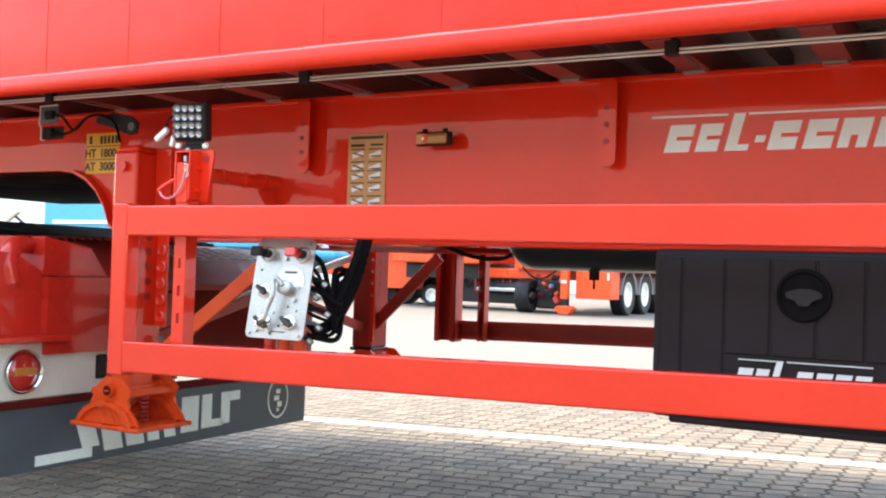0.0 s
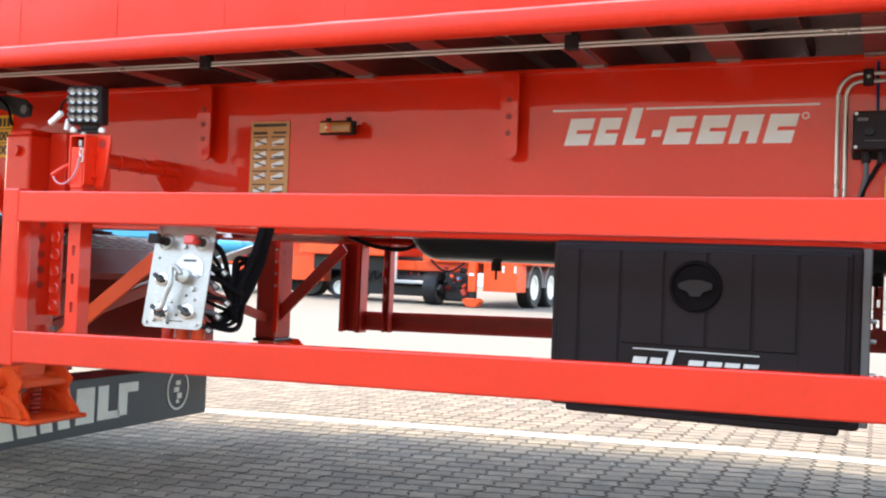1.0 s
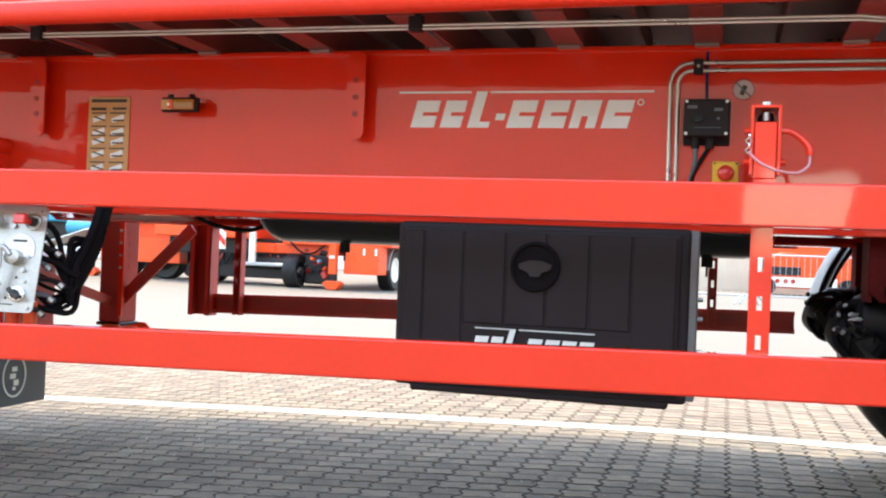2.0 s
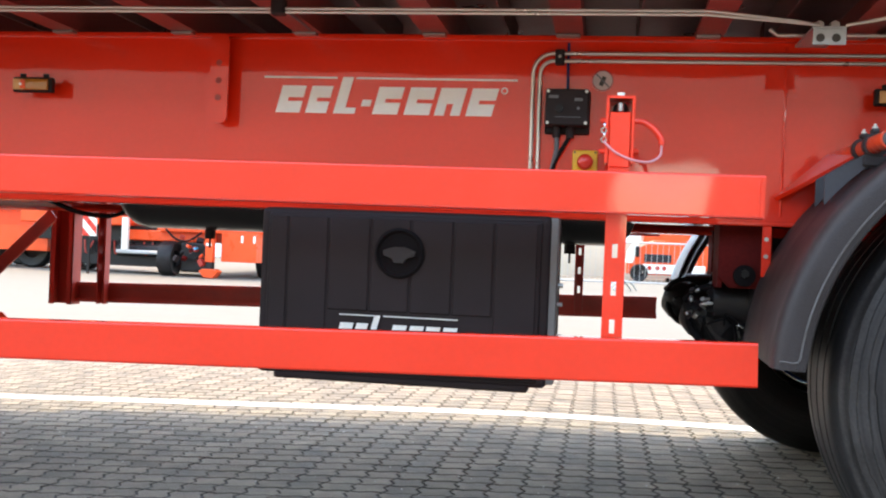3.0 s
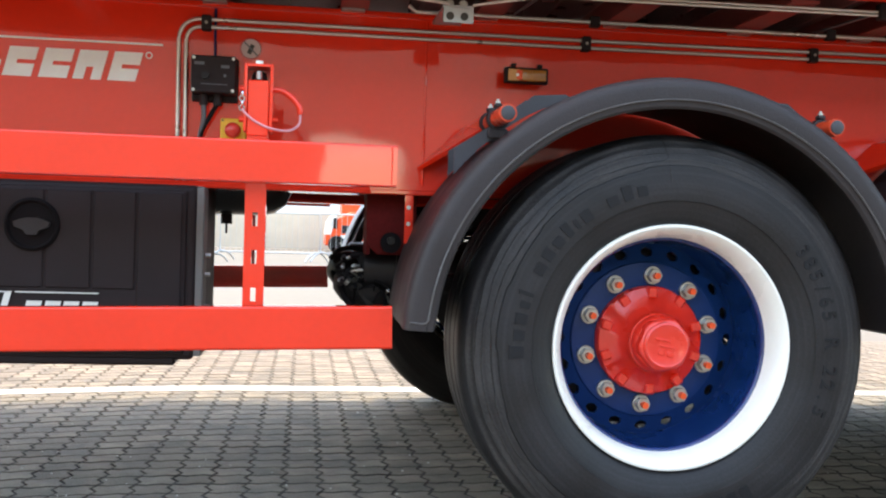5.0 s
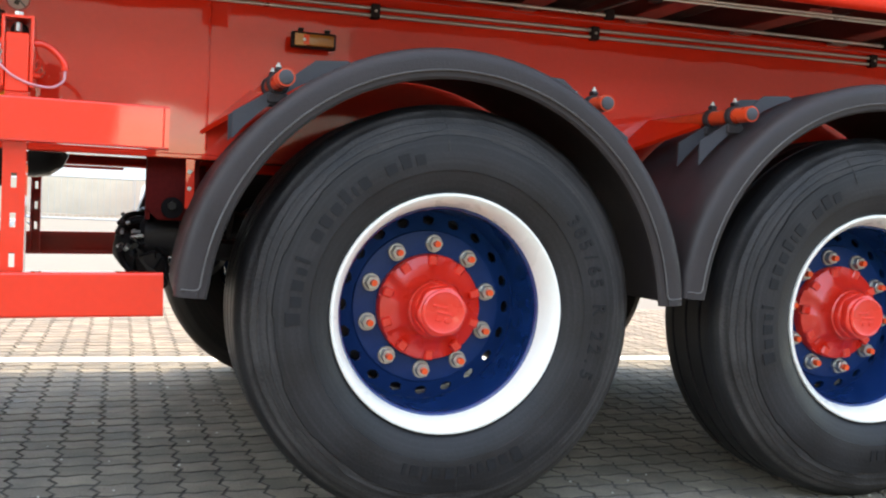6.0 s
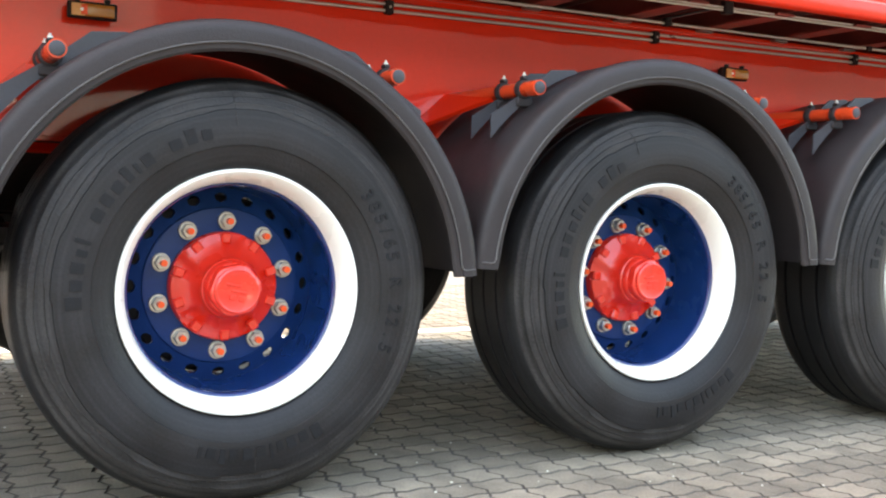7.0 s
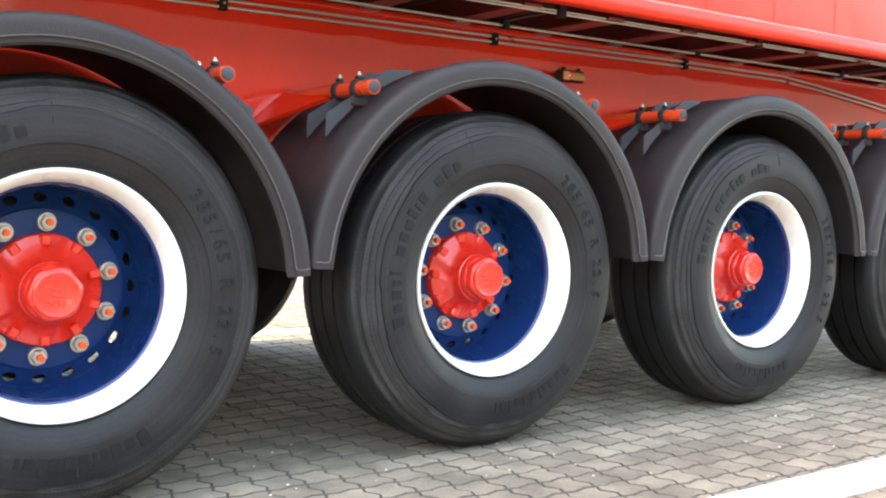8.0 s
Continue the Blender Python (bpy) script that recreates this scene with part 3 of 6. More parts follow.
def arc_blocks(radius, spans, h, y, th):
    """Low raised blocks along an arc of the sidewall, moulded in one strip; spans are (start, end) degrees."""
    bm = B()
    angs = []
    for k, (a0, a1) in enumerate(spans):
        hh = h * (1.0, 0.72, 0.80, 0.70)[k % 4] / 2
        angs += [(a0 + 0.05, 0.0, hh)] + [(a0 + (a1 - a0) * j / 3, 1.0, hh) for j in range(4)] + [(a1 - 0.05, 0.0, hh)]
    rows = []
    for a, up, hh in angs:
        a = radians(a)
        yy = y if up else y + th * 0.92
        rows.append([bm.verts.new((r * math.cos(a), q, r * math.sin(a))) for r, q in ((radius - h / 2, y + th), (radius - h / 2, yy), (radius - h / 2 + 2 * hh, yy), (radius - h / 2 + 2 * hh, y + th))])
    for a, b in zip(rows, rows[1:]):
        for k in range(3):
            bm.faces.new((a[k], a[k + 1], b[k + 1], b[k]))
    bm.faces.new(rows[0])
    bm.faces.new(rows[-1][::-1])
    return bm


SIDEMARK = mat("sidewall_lettering", (0.0092, 0.0092, 0.0105), 0.65, var=0.4, bump=0.05, spec=0.25, scale=30.0)


def letter_spans(start, widths, gap):
    out, a = [], start
    for w in widths:
        if w > 0:
            out.append((a, a - w))
        a -= abs(w) + gap
    return out


mark1_mesh = mesh_of(arc_blocks(0.393, letter_spans(184, [4.2, 3.8, 3.8, 2.5, 1.4, -3.0, 4.2, 3.6, 3.8, 2.6, 1.4, 3.8, -3.0, 4.2, 3.6, 3.6], 1.9), 0.036, -0.0284, 0.010), SIDEMARK)
mark2_mesh = mesh_of(arc_blocks(0.393, letter_spans(300, [3.8, 3.4, 3.4, 2.2, 1.2, 3.4, 3.2, 3.4, 2.0, 3.2, 1.4], 1.6), 0.036, -0.0284, 0.010), SIDEMARK)


def text_mesh(body, size, depth=0.0):
    c = bpy.data.curves.new("txt", "FONT")
    c.body, c.size, c.extrude, c.align_x, c.align_y, c.offset = body, size, depth, "CENTER", "CENTER", size * 0.022
    o = new("txt", c)
    dg = bpy.context.evaluated_depsgraph_get()
    me = bpy.data.meshes.new_from_object(o.evaluated_get(dg))
    bpy.data.objects.remove(o)
    return me


CHARS = {}


def arc_text(body, radius, start, pitch, size, y, place, parent):
    """Raised characters round the sidewall, read clockwise, tops outward, each a part of its own."""
    for k, ch in enumerate(body):
        if ch == " ":
            continue
        if ch not in CHARS:
            CHARS[ch] = text_mesh(ch, size, 0.0012)
            CHARS[ch].materials.append(SIDEMARK)
        a = radians(start - pitch * k)
        m = Matrix.Translation((radius * math.cos(a), y, radius * math.sin(a))) @ Matrix.Rotation(-(a - math.pi / 2), 4, "Y") @ Matrix.Rotation(radians(90), 4, "X")
        part("size_character", CHARS[ch], None, parent, "", place @ m)


seam_mesh = mesh_of(sweep(B(), [(0.0, -0.0284, 0.400), (0.0, -0.0230, 0.434), (0.0, -0.0158, 0.4500), (0.0, -0.0042, 0.470), (0.0, 0.0085, 0.485), (0.0, 0.023, 0.498), (0.0, 0.038, 0.513)], 0.0010, 5), DUSTY)
HUBIN = Matrix.Translation((0, 0.055, 0))


def wheel(x, turn, near=True):
    wz = WZ + 0.0015 * max(x, 0.0)
    m = Matrix.Translation((x, 0, wz)) if near else Matrix.Translation((x + FAR_X, 2 * CY, wz)) @ Matrix.Rotation(math.pi, 4, "Z")
    r = m @ Matrix.Rotation(radians(turn), 4, "Y")
    w = part("wheel", drum_mesh, None, trailer, "super single wheel with white lip, blue disc and red hub", m)
    part("tyre", tyre_mesh, None, w, "black rubber tyre", m)
    part("rim_lip", rim_lip_mesh, None, w, "glossy white rim lip", r)
    part("rim_barrel", rim_barrel_mesh, None, w, "dark blue painted rim", r)
    part("wheel_disc", disc_mesh, None, w, "dark blue disc with vent holes", r)
    part("hub", hub_mesh, None, w, "bright red cast hub", r @ HUBIN)
    part("hub_cap", cap_mesh, None, w, "bright red hexagonal hub cap", r @ HUBIN)
    if near:
        part("sidewall_mark", mark1_mesh, None, w, "", r)
        part("sidewall_mark", mark2_mesh, None, w, "", r)
        arc_text("385/65 R 22.5", 0.393, 38, 5.0, 0.050, -0.0272, r, w)
        for a in (-4, 176):
            part("mould_seam", seam_mesh, None, w, "", r @ Matrix.Rotation(radians(a), 4, "Y"))
        for k in range(10):
            part("hub_lug", lug_mesh, None, w, "", r @ HUBIN @ Matrix.Rotation(radians(36 * k + 18), 4, "Y"))
        for k in range(10):
            a = radians(36 * k + 3.5)
            mm = r @ HUBIN @ Matrix.Translation((0.1675 * math.sin(a), 0, 0.1675 * math.cos(a)))
            part("wheel_nut", nut_mesh, None, w, "grey steel wheel nut", mm)
            part("stud", stud_mesh, None, w, "orange marked stud end", mm)
    return w


for i, x in enumerate(WX):
    wheel(x, (0, -14, 9, 55)[i])
    wheel(x, 10 * i, False)
    bm = B()
    cyl(bm, (x, 0.30, WZ), (x, my(0.30), WZ), 0.072, seg=20)
    part("axle", bm, BLACKM, trailer, smooth=40)
    for sy in (0.62, my(0.62)):
        bm = B()
        beam(bm, (x - 0.56, sy, 0.62), (x + 0.02, sy, WZ + 0.10), 0.10, 0.06, 0.01)
        beam(bm, (x + 0.02, sy, WZ + 0.10), (x + 0.42, sy, 0.56), 0.10, 0.05, 0.01)
        part("trailing_arm", bm, BLACKM, trailer)
        bm = revolve(B(), [(0.0, 0.0), (0.10, 0.0), (0.125, 0.03), (0.125, 0.10), (0.105, 0.13), (0.125, 0.16), (0.125, 0.24), (0.10, 0.28), (0.0, 0.28)], 28)
        part("air_bag", bm, HOSE, trailer, at=Matrix.Translation((x + 0.40, sy, 0.585)) @ Matrix.Rotation(radians(90), 4, "X"), smooth=40)
        # hanger: two cheek plates and a front web
        hb = None
        xh = x + 0.026 if sy < CY else x + 0.13
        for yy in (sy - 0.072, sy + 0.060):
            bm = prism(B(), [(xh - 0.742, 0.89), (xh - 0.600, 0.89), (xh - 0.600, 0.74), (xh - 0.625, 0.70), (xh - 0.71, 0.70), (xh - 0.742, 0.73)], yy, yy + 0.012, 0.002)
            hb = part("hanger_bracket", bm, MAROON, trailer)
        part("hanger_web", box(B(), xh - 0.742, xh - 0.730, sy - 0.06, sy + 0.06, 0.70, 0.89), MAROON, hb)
        part("pivot_boss", cyl(B(), (xh - 0.672, sy - 0.085, 0.735), (xh - 0.672, sy + 0.085, 0.735), 0.030, 0.030, 20), DISH, hb, smooth=40)
        part("pivot_bolt", cyl(B(), (xh - 0.672, sy - 0.096, 0.741), (xh - 0.672, sy - 0.085, 0.741), 0.012, seg=6), BLACKM, hb)
        bm = B()
        cyl(bm, (x - 0.20, sy + (0.16 if sy < CY else -0.16), 0.60), (x - 0.38, sy + (0.16 if sy < CY else -0.16), 0.64), 0.08, seg=22)
        part("brake_chamber", bm, BLACKM, trailer, smooth=40)
        if i == 0:
            # brake chambers and their fittings ahead of the first axle
            k = 1 if sy < CY else -1
            y0 = sy + 0.13 * k
            x = x + 0.048
            bm = revolve(B(), [(0.0, -0.09), (0.05, -0.088), (0.072, -0.07), (0.080, -0.04), (0.080, -0.006), (0.089, -0.004), (0.089, 0.008), (0.080, 0.010), (0.078, 0.05), (0.06, 0.085), (0.0, 0.09)], 28)
            ch = part("brake_chamber", bm, BLACKM, trailer, "black brake chamber", Matrix.Translation((x - 0.745, y0, 0.605)) @ pose(0, 0, 0, 18, 0, 62), 40)
            part("chamber", revolve(B(), [(0.0, -0.08), (0.06, -0.078), (0.084, -0.055), (0.092, 0.0), (0.084, 0.055), (0.0, 0.08)], 26), BLACKM, ch, "", Matrix.Translation((x - 0.615, y0 - 0.02 * k, 0.615)) @ pose(0, 0, 0, 0, 0, 15), 40)
            sb = part("spring_brake", revolve(B(), [(0.0, -0.11), (0.045, -0.108), (0.062, -0.09), (0.064, -0.02), (0.071, -0.018), (0.071, -0.006), (0.064, -0.004), (0.062, 0.09), (0.045, 0.108), (0.0, 0.11)], 28), BLACKM, ch, "black spring brake cylinder", Matrix.Translation((x - 0.665, y0 - 0.07 * k, 0.655)) @ pose(0, 0, 0, 0, 8, 82), 40)
            part("slack_lever", beam(B(), (x - 0.80, y0 - 0.06, 0.63), (x - 0.70, y0 - 0.06, 0.50), 0.04, 0.035, 0.008), BLACKM, ch)
            rb = random.Random(8)
            for k2 in range(54):
                left = k2 < 26
                dx, dz = (rb.uniform(-0.83, -0.735), rb.uniform(0.585, 0.690)) if left else (rb.uniform(-0.69, -0.615), rb.uniform(0.510, 0.640))
                w, h2 = rb.uniform(0.003, 0.009), rb.uniform(0.002, 0.008)
                mm = Matrix.Translation((x + dx, y0 - 0.098 * k + rb.uniform(-0.012, 0.02), dz)) @ pose(0, 0, 0, rb.uniform(-40, 40), rb.uniform(-60, 60), rb.uniform(-40, 40))
                part("fitting", box(B(), -w, w, -0.012, 0.012, -h2, h2, 0.002, 1), (STEEL, BLACKM, BLACKP, HOSE)[k2 % 4], ch, at=mm)
            for k2 in range(9):
                xa, za = rb.uniform(-0.83, -0.62), rb.uniform(0.52, 0.68)
                part("air_pipe", sweep(B(), smoothline([(x + xa, y0 - 0.09 * k, za), (x + xa + rb.uniform(-0.04, 0.04), y0 - 0.115 * k, za + rb.uniform(0.01, 0.05)), (x + xa + rb.uniform(0.03, 0.09), y0 - 0.10 * k, za + rb.uniform(-0.05, 0.03))]), 0.0035, 6), STEEL if k2 % 3 == 0 else HOSE, ch, smooth=60)
            part("brake_hose", sweep(B(), smoothline([(x - 0.835, y0 - 0.02, 0.655), (x - 0.80, y0 - 0.07, 0.690), (x - 0.74, y0 - 0.08, 0.696), (x - 0.69, y0 - 0.06, 0.665), (x - 0.66, y0, 0.62)]), 0.010), HOSE, ch, smooth=60)
            part("brake_hose", sweep(B(), smoothline([(x - 0.815, y0, 0.62), (x - 0.825, y0 - 0.05, 0.590), (x - 0.79, y0 - 0.07, 0.54), (x - 0.72, y0 - 0.06, 0.52)]), 0.010), HOSE, ch, smooth=60)
            if sy < CY:
                x = x - 0.048
                mb = part("mudguard_bracket", box(B(), x - 0.618, x - 0.594, 0.44, 0.449, 0.735, 0.870, 0.002, 1), RED, trailer)
                for zz in (0.79, 0.835):
                    part("bracket_bolt", cyl(B(), (x - 0.608, 0.434, zz), (x - 0.608, 0.44, zz), 0.006, seg=6), STEEL, mb)


# ---- mudguards ----
def mudguard_mesh():
    bm = B()
    R = 0.645
    # section (radius offset from R, y) from the front lip's inner edge over the top to the back
    sec = [(-0.075, -0.050), (-0.076, -0.059), (-0.070, -0.0655), (-0.055, -0.0672), (-0.053, -0.0714), (-0.030, -0.0722), (-0.019, -0.0705), (-0.0095, -0.0650), (-0.0035, -0.0560), (-0.0005, -0.0440), (0.0, -0.028), (-0.004, 0.02), (-0.014, 0.49), (-0.022, 0.49), (-0.012, 0.02), (-0.010, -0.045), (-0.022, -0.058), (-0.062, -0.050)]
    rings = []
    n = 56
    for k in range(n + 1):
        a = radians(176.5 - 173.0 * k / n)
        e = min(k, n - k)
        sq = (0.93, 1.0)[min(e, 1)]
        ring = []
        for dr, y in sec:
            ring.append(bm.verts.new(((R + dr * sq - (1 - sq) * 0.03) * math.cos(a), y, (R + dr * sq - (1 - sq) * 0.03) * math.sin(a))))
        rings.append(ring)
    m = len(sec)
    for a, b in zip(rings, rings[1:]):
        for k in range(m):
            bm.faces.new((a[k], a[(k + 1) % m], b[(k + 1) % m], b[k]))
    bm.faces.new(rings[0])
    bm.faces.new(rings[-1][::-1])
    return mesh_of(bm, FENDER, 40)


guard_mesh = mudguard_mesh()
# ridge round the lip, coloured paler to draw its highlight
bead_line = [(0.630, 174.9), (0.602, 174.9), (0.593, 174.6), (0.5892, 173.8)] + [(0.5892, 173 - 166 * k / 60) for k in range(61)] + [(0.5892, 6.2), (0.593, 5.4), (0.602, 5.1), (0.630, 5.1)]
bead_mesh = mesh_of(sweep(B(), [(r * math.cos(radians(a)), -0.0712, r * math.sin(radians(a))) for r, a in bead_line], 0.0022, 6), BEAD, 60)
# upright rib under each clamp, its foot on the mudguard's curve
arc = [(0.395 + 0.646 * math.cos(radians(a)), -0.550 + 0.646 * math.sin(radians(a))) for a in range(109, 142, 4)]
strap = mesh_of(prism(B(), [(-0.1060, -0.142), (-0.1060, -0.076), (0.0, -0.008), (0.090, 0.062), (0.170, 0.068)] + arc, 0.036, 0.042), RIB)


def clamp_bm():
    bm = revolve(B(), [(0.026, -0.012), (0.028, -0.008), (0.028, 0.008), (0.026, 0.012), (0.0215, 0.012), (0.0215, -0.012)], 24, closed=True)
    box(bm, -0.009, 0.009, -0.012, 0.012, 0.027, 0.038, 0.003, 1)
    box(bm, -0.026, 0.026, -0.012, 0.012, -0.050, -0.025, 0.004, 1)
    return bm


clamp_mesh = mesh_of(clamp_bm(), FENDER, 40)
screw_mesh = mesh_of(cyl(cyl(B(), (0, 0, 0.034), (0, 0, 0.049), 0.0035, seg=8), (0, 0, 0.037), (0, 0, 0.043), 0.0068, seg=6), BRUSHED)
tube_mesh = mesh_of(cyl(B(), (0, -0.008, 0), (0, 0.512, 0), 0.0212, seg=22), TUBERED, 40)
endcap_mesh = mesh_of(revolve(B(), [(0.0178, -0.007), (0.0170, -0.011), (0.015, -0.012), (0.0, -0.012)], 22), RIB, 40)
TUBES = [(-0.419, 1.055, 0.404, 1.058), (0.836, 1.062, 1.679, 1.073), (2.104, 1.069, 3.004, 1.075), (3.38, 1.078, 4.25, 1.080)]


def gusset_bm():
    bm = B()
    for p in ((-0.155, 0.512, -0.105), (-0.02, 0.512, 0.018), (-0.02, 0.22, -0.014), (-0.148, 0.512, -0.113), (-0.01, 0.512, 0.006), (-0.01, 0.22, -0.024)):
        bm.verts.new(p)
    bmesh.ops.convex_hull(bm, input=bm.verts)
    return bm


gusset_mesh = mesh_of(gusset_bm(), RED)
for i, x in enumerate(FX):
    for near in (True, False):
        gh = WZ + (0.0, 0.018, 0.018, 0.018)[i]
        m = Matrix.Translation((x, 0, gh)) if near else Matrix.Translation((x - 0.03, 2 * CY, gh)) @ Matrix.Rotation(math.pi, 4, "Z")
        if i == 0 and not near:
            m = m @ Matrix.Diagonal((1.06, 1, 1.06, 1))     # the far front guard reaches further round
        mg = part("mudguard", guard_mesh, None, trailer, "dark grey moulded plastic mudguard", m)
        # extra cover whose pale colour paints the sky sheen on this guard
        if i == 0 and not near:
            skin = B()
            rim = [(r * math.cos(radians(a)), r * math.sin(radians(a))) for r, aa in ((0.6475, range(2, 91, 4)), (0.6515, range(90, 1, -4))) for a in aa]
            prism(skin, rim, 0.0, 0.40)
            part("skylit_cover", skin, SKYLIT, mg, "pale cover added over the mudguard, sky light painted in", m)
        if not near:
            continue
        part("lip_bead", bead_mesh, None, mg, "moulding line with its highlight painted pale", m)
        t = TUBES[i]
        for j, (tx, tz) in enumerate(((t[0], t[1]), (t[2], t[3]))):
            mt = Matrix.Translation((tx, 0, tz))
            part("support_tube", tube_mesh, None, mg, "orange-red support tube", mt)
            part("end_cap", endcap_mesh, None, mg, "grey tube end cap", mt)
            fl = Matrix.Diagonal((1 if j == 0 else -1, 1, 1, 1))
            for cy in (0.125, 0.225) if i == 0 and j == 0 else (0.075, 0.185):
                mc = Matrix.Translation((tx, cy, tz))
                part("clamp", clamp_mesh, None, mg, "", mc)
                part("clamp_screw", screw_mesh, None, mg, "steel screw", mc)
                part("strap", strap, None, mg, "grey bracket strap", mc @ Matrix.Translation((0, -0.04, 0)) @ fl)
            part("gusset_plate", gusset_mesh, None, mg, "red gusset plate", mt @ fl)

# ---- pipes, rods and cables along the trailer ----
def rod(name, pts, r, material, label="", seg=8, parent=None):
    return part(name, sweep(B(), pts, r, seg), material, parent or trailer, label, smooth=50)


for dz in (0.0, 0.009):
    rod("cable_rod", [(-5.3, 0.12, 1.362 + dz), (-0.80, 0.12, 1.352 + dz), (-0.60, 0.165, 1.345 + dz * 0.5), (-0.54, 0.18, 1.343)], 0.0040, ALU, "pale hydraulic line under the body")
    rod("cable_rod", [(-0.48, 0.18, 1.343), (-0.33, 0.13, 1.360 + dz * 0.5), (-0.30, 0.12, 1.362 + dz), (3.54, 0.12, 1.392 + dz), (8.5, 0.12, 1.430 + dz)], 0.0040, ALU, "pale hydraulic line under the body")
for k in range(-2, 9):
    x = -1.857 + 1.137 * k if k < 1 else -0.44 + 1.035 * (k - 1) + (0.14 if k == 1 else 0.0)
    z = 1.362 if k < 1 else 1.368 + 0.0078 * max(x, 0.0)
    bm = B()
    box(bm, x - 0.018, x + 0.018, 0.105, 0.135, z - 0.016, z + 0.028, 0.004, 1)
    part("rod_clip", bm, BLACKP, trailer)
    bm = B()
    sweep(bm, [(x, 0.135, z + 0.01), (x - 0.02, 0.46, 1.386)], 0.004, 6)
    part("clip_arm", bm, GREYM, trailer)
rod("air_pipe", [(-0.62, 0.40, 1.382), (-0.60, 0.40, 1.366), (1.6, 0.40, 1.372), (3.8, 0.40, 1.384), (8.4, 0.40, 1.405)], 0.006, ALU, "pale air line")
for x in (-0.10, 0.60, 1.62, 2.64, 3.66):
    bm = B()
    box(bm, x - 0.014, x + 0.014, 0.388, 0.412, 1.353 + 0.005 * x, 1.384 + 0.005 * x, 0.003, 1)
    part("rod_clip", bm, BLACKP, trailer)
# small hose coupling bracket
cpl = part("coupling_bracket", box(box(B(), -0.555, -0.478, 0.176, 0.182, 1.296, 1.335, 0.002, 1), -0.555, -0.478, 0.182, 0.40, 1.335, 1.341), GALV, trailer, "pale grey hose coupling bracket")
for dx in (-0.538, -0.502):
    part("port", cyl(B(), (dx, 0.172, 1.312), (dx, 0.20, 1.312), 0.010, seg=14), INK, cpl)
    part("coupling_nut", cyl(B(), (dx, 0.19, 1.346), (dx, 0.21, 1.346), 0.012, seg=6), STEEL, cpl)
# twin pipes bending up the near beam
for off, zz in ((0.0, 1.333), (0.020, 1.312)):
    x0 = -1.238 + off
    r = 0.055 - off * 0.9
    bend = [(x0 + r - r * math.cos(radians(a)), 0.502, zz - r + r * math.sin(radians(a))) for a in range(0, 91, 15)]
    rod("brake_pipe", [(x0 + 0.004, 0.502, 0.89)] + bend + [(-0.09, 0.502, zz + 0.002), (2.65, 0.502, zz + 0.025), (3.35, 0.502, zz + 0.025), (3.64, 0.502, zz + 0.004), (4.2, 0.502, zz - 0.05), (4.6, 0.502, zz - 0.11)], 0.0058, ALU, "pale brake pipe")
for x in (-1.165, -0.095, 0.603, 1.653, 2.685):
    z = 1.3225 + (0.0 if x < -0.5 else 0.003 + 0.0085 * max(x, 0))
    bm = B()
    box(bm, x - 0.013, x + 0.013, 0.488, 0.5155, z - 0.021, z + 0.021, 0.003, 1)
    cl = part("pipe_clip", bm, BLACKP, trailer)
    part("clip_screw", cyl(B(), (x, 0.486, z), (x, 0.489, z), 0.0045, seg=8), STEEL, cl)

# ---- lettering-like decals: plain slanted blocks in place of the maker's name ----
def block_logo(parent, x0, x1, zb, zt, y, top_z, lx, ox, matl=DECAL):
    sl = 0.20 * (zt - zb)
    w = (x1 - x0) / 8.0

    def blk(name, a, b, z0, z1, notch=0):
        s0, s1 = 0.25 * (z0 - zb), 0.25 * (z1 - zb)
        bm = B()
        if notch == 0:
            prism(bm, [(a + s0, z0), (b + s0, z0), (b + s1, z1), (a + s1, z1)], y - 0.0012, y)
        else:
            zm = (z0 + z1) / 2
            e = 0.07 * (z1 - z0)
            t = a + (b - a) * 0.38
            sm0, sm1 = 0.25 * (zm - e - zb), 0.25 * (zm + e - zb)
            if notch == 1:      # cut from the right
                prism(bm, [(a + s0, z0), (b + s0, z0), (b + sm0, zm - e), (t + sm0, zm - e), (t + sm1, zm + e), (b + sm1, zm + e), (b + s1, z1), (a + s1, z1)], y - 0.0012, y)
            else:               # cut from below
                prism(bm, [(a + s0, z0), (t + s0, z0), (t + sm0, zm - e), (t + (b - a) * 0.25 + sm0, zm - e), (t + (b - a) * 0.25 + s0, z0), (b + s0, z0), (b + s1, z1), (a + s1, z1)], y - 0.0012, y)
        part(name, bm, matl, parent)
    g = w * 0.10
    blk("logo_block", x0, x0 + w - g, zb, zt, 1)
    blk("logo_block", x0 + w * 1.12, x0 + 2 * w - g, zb, zt, 1)
    blk("logo_block", x0 + 2.16 * w, x0 + 2.56 * w, zb, top_z)
    blk("logo_block", x0 + 2.565 * w, x0 + 2.95 * w, zb, zb + 0.22 * (zt - zb))
    blk("logo_block", x0 + 3.12 * w, x0 + 3.45 * w, zb + 0.28 * (zt - zb), zb + 0.52 * (zt - zb))
    for k, n in ((3.6, 1), (4.75, 1), (5.85, 2), (6.98, 1)):
        blk("logo_block", x0 + k * w, x0 + (k + 1.02) * w - g, zb, zt, n)
    h = 0.07 * (zt - zb)
    part("logo_line", prism(B(), [(ox[0], top_z - h), (ox[1], top_z - h), (ox[1], top_z), (ox[0], top_z)], y - 0.0012, y), matl, parent)
    part("logo_line", prism(B(), [(ox[2], top_z - h), (ox[3], top_z - h), (ox[3], top_z), (ox[2], top_z)], y - 0.0012, y), matl, parent)


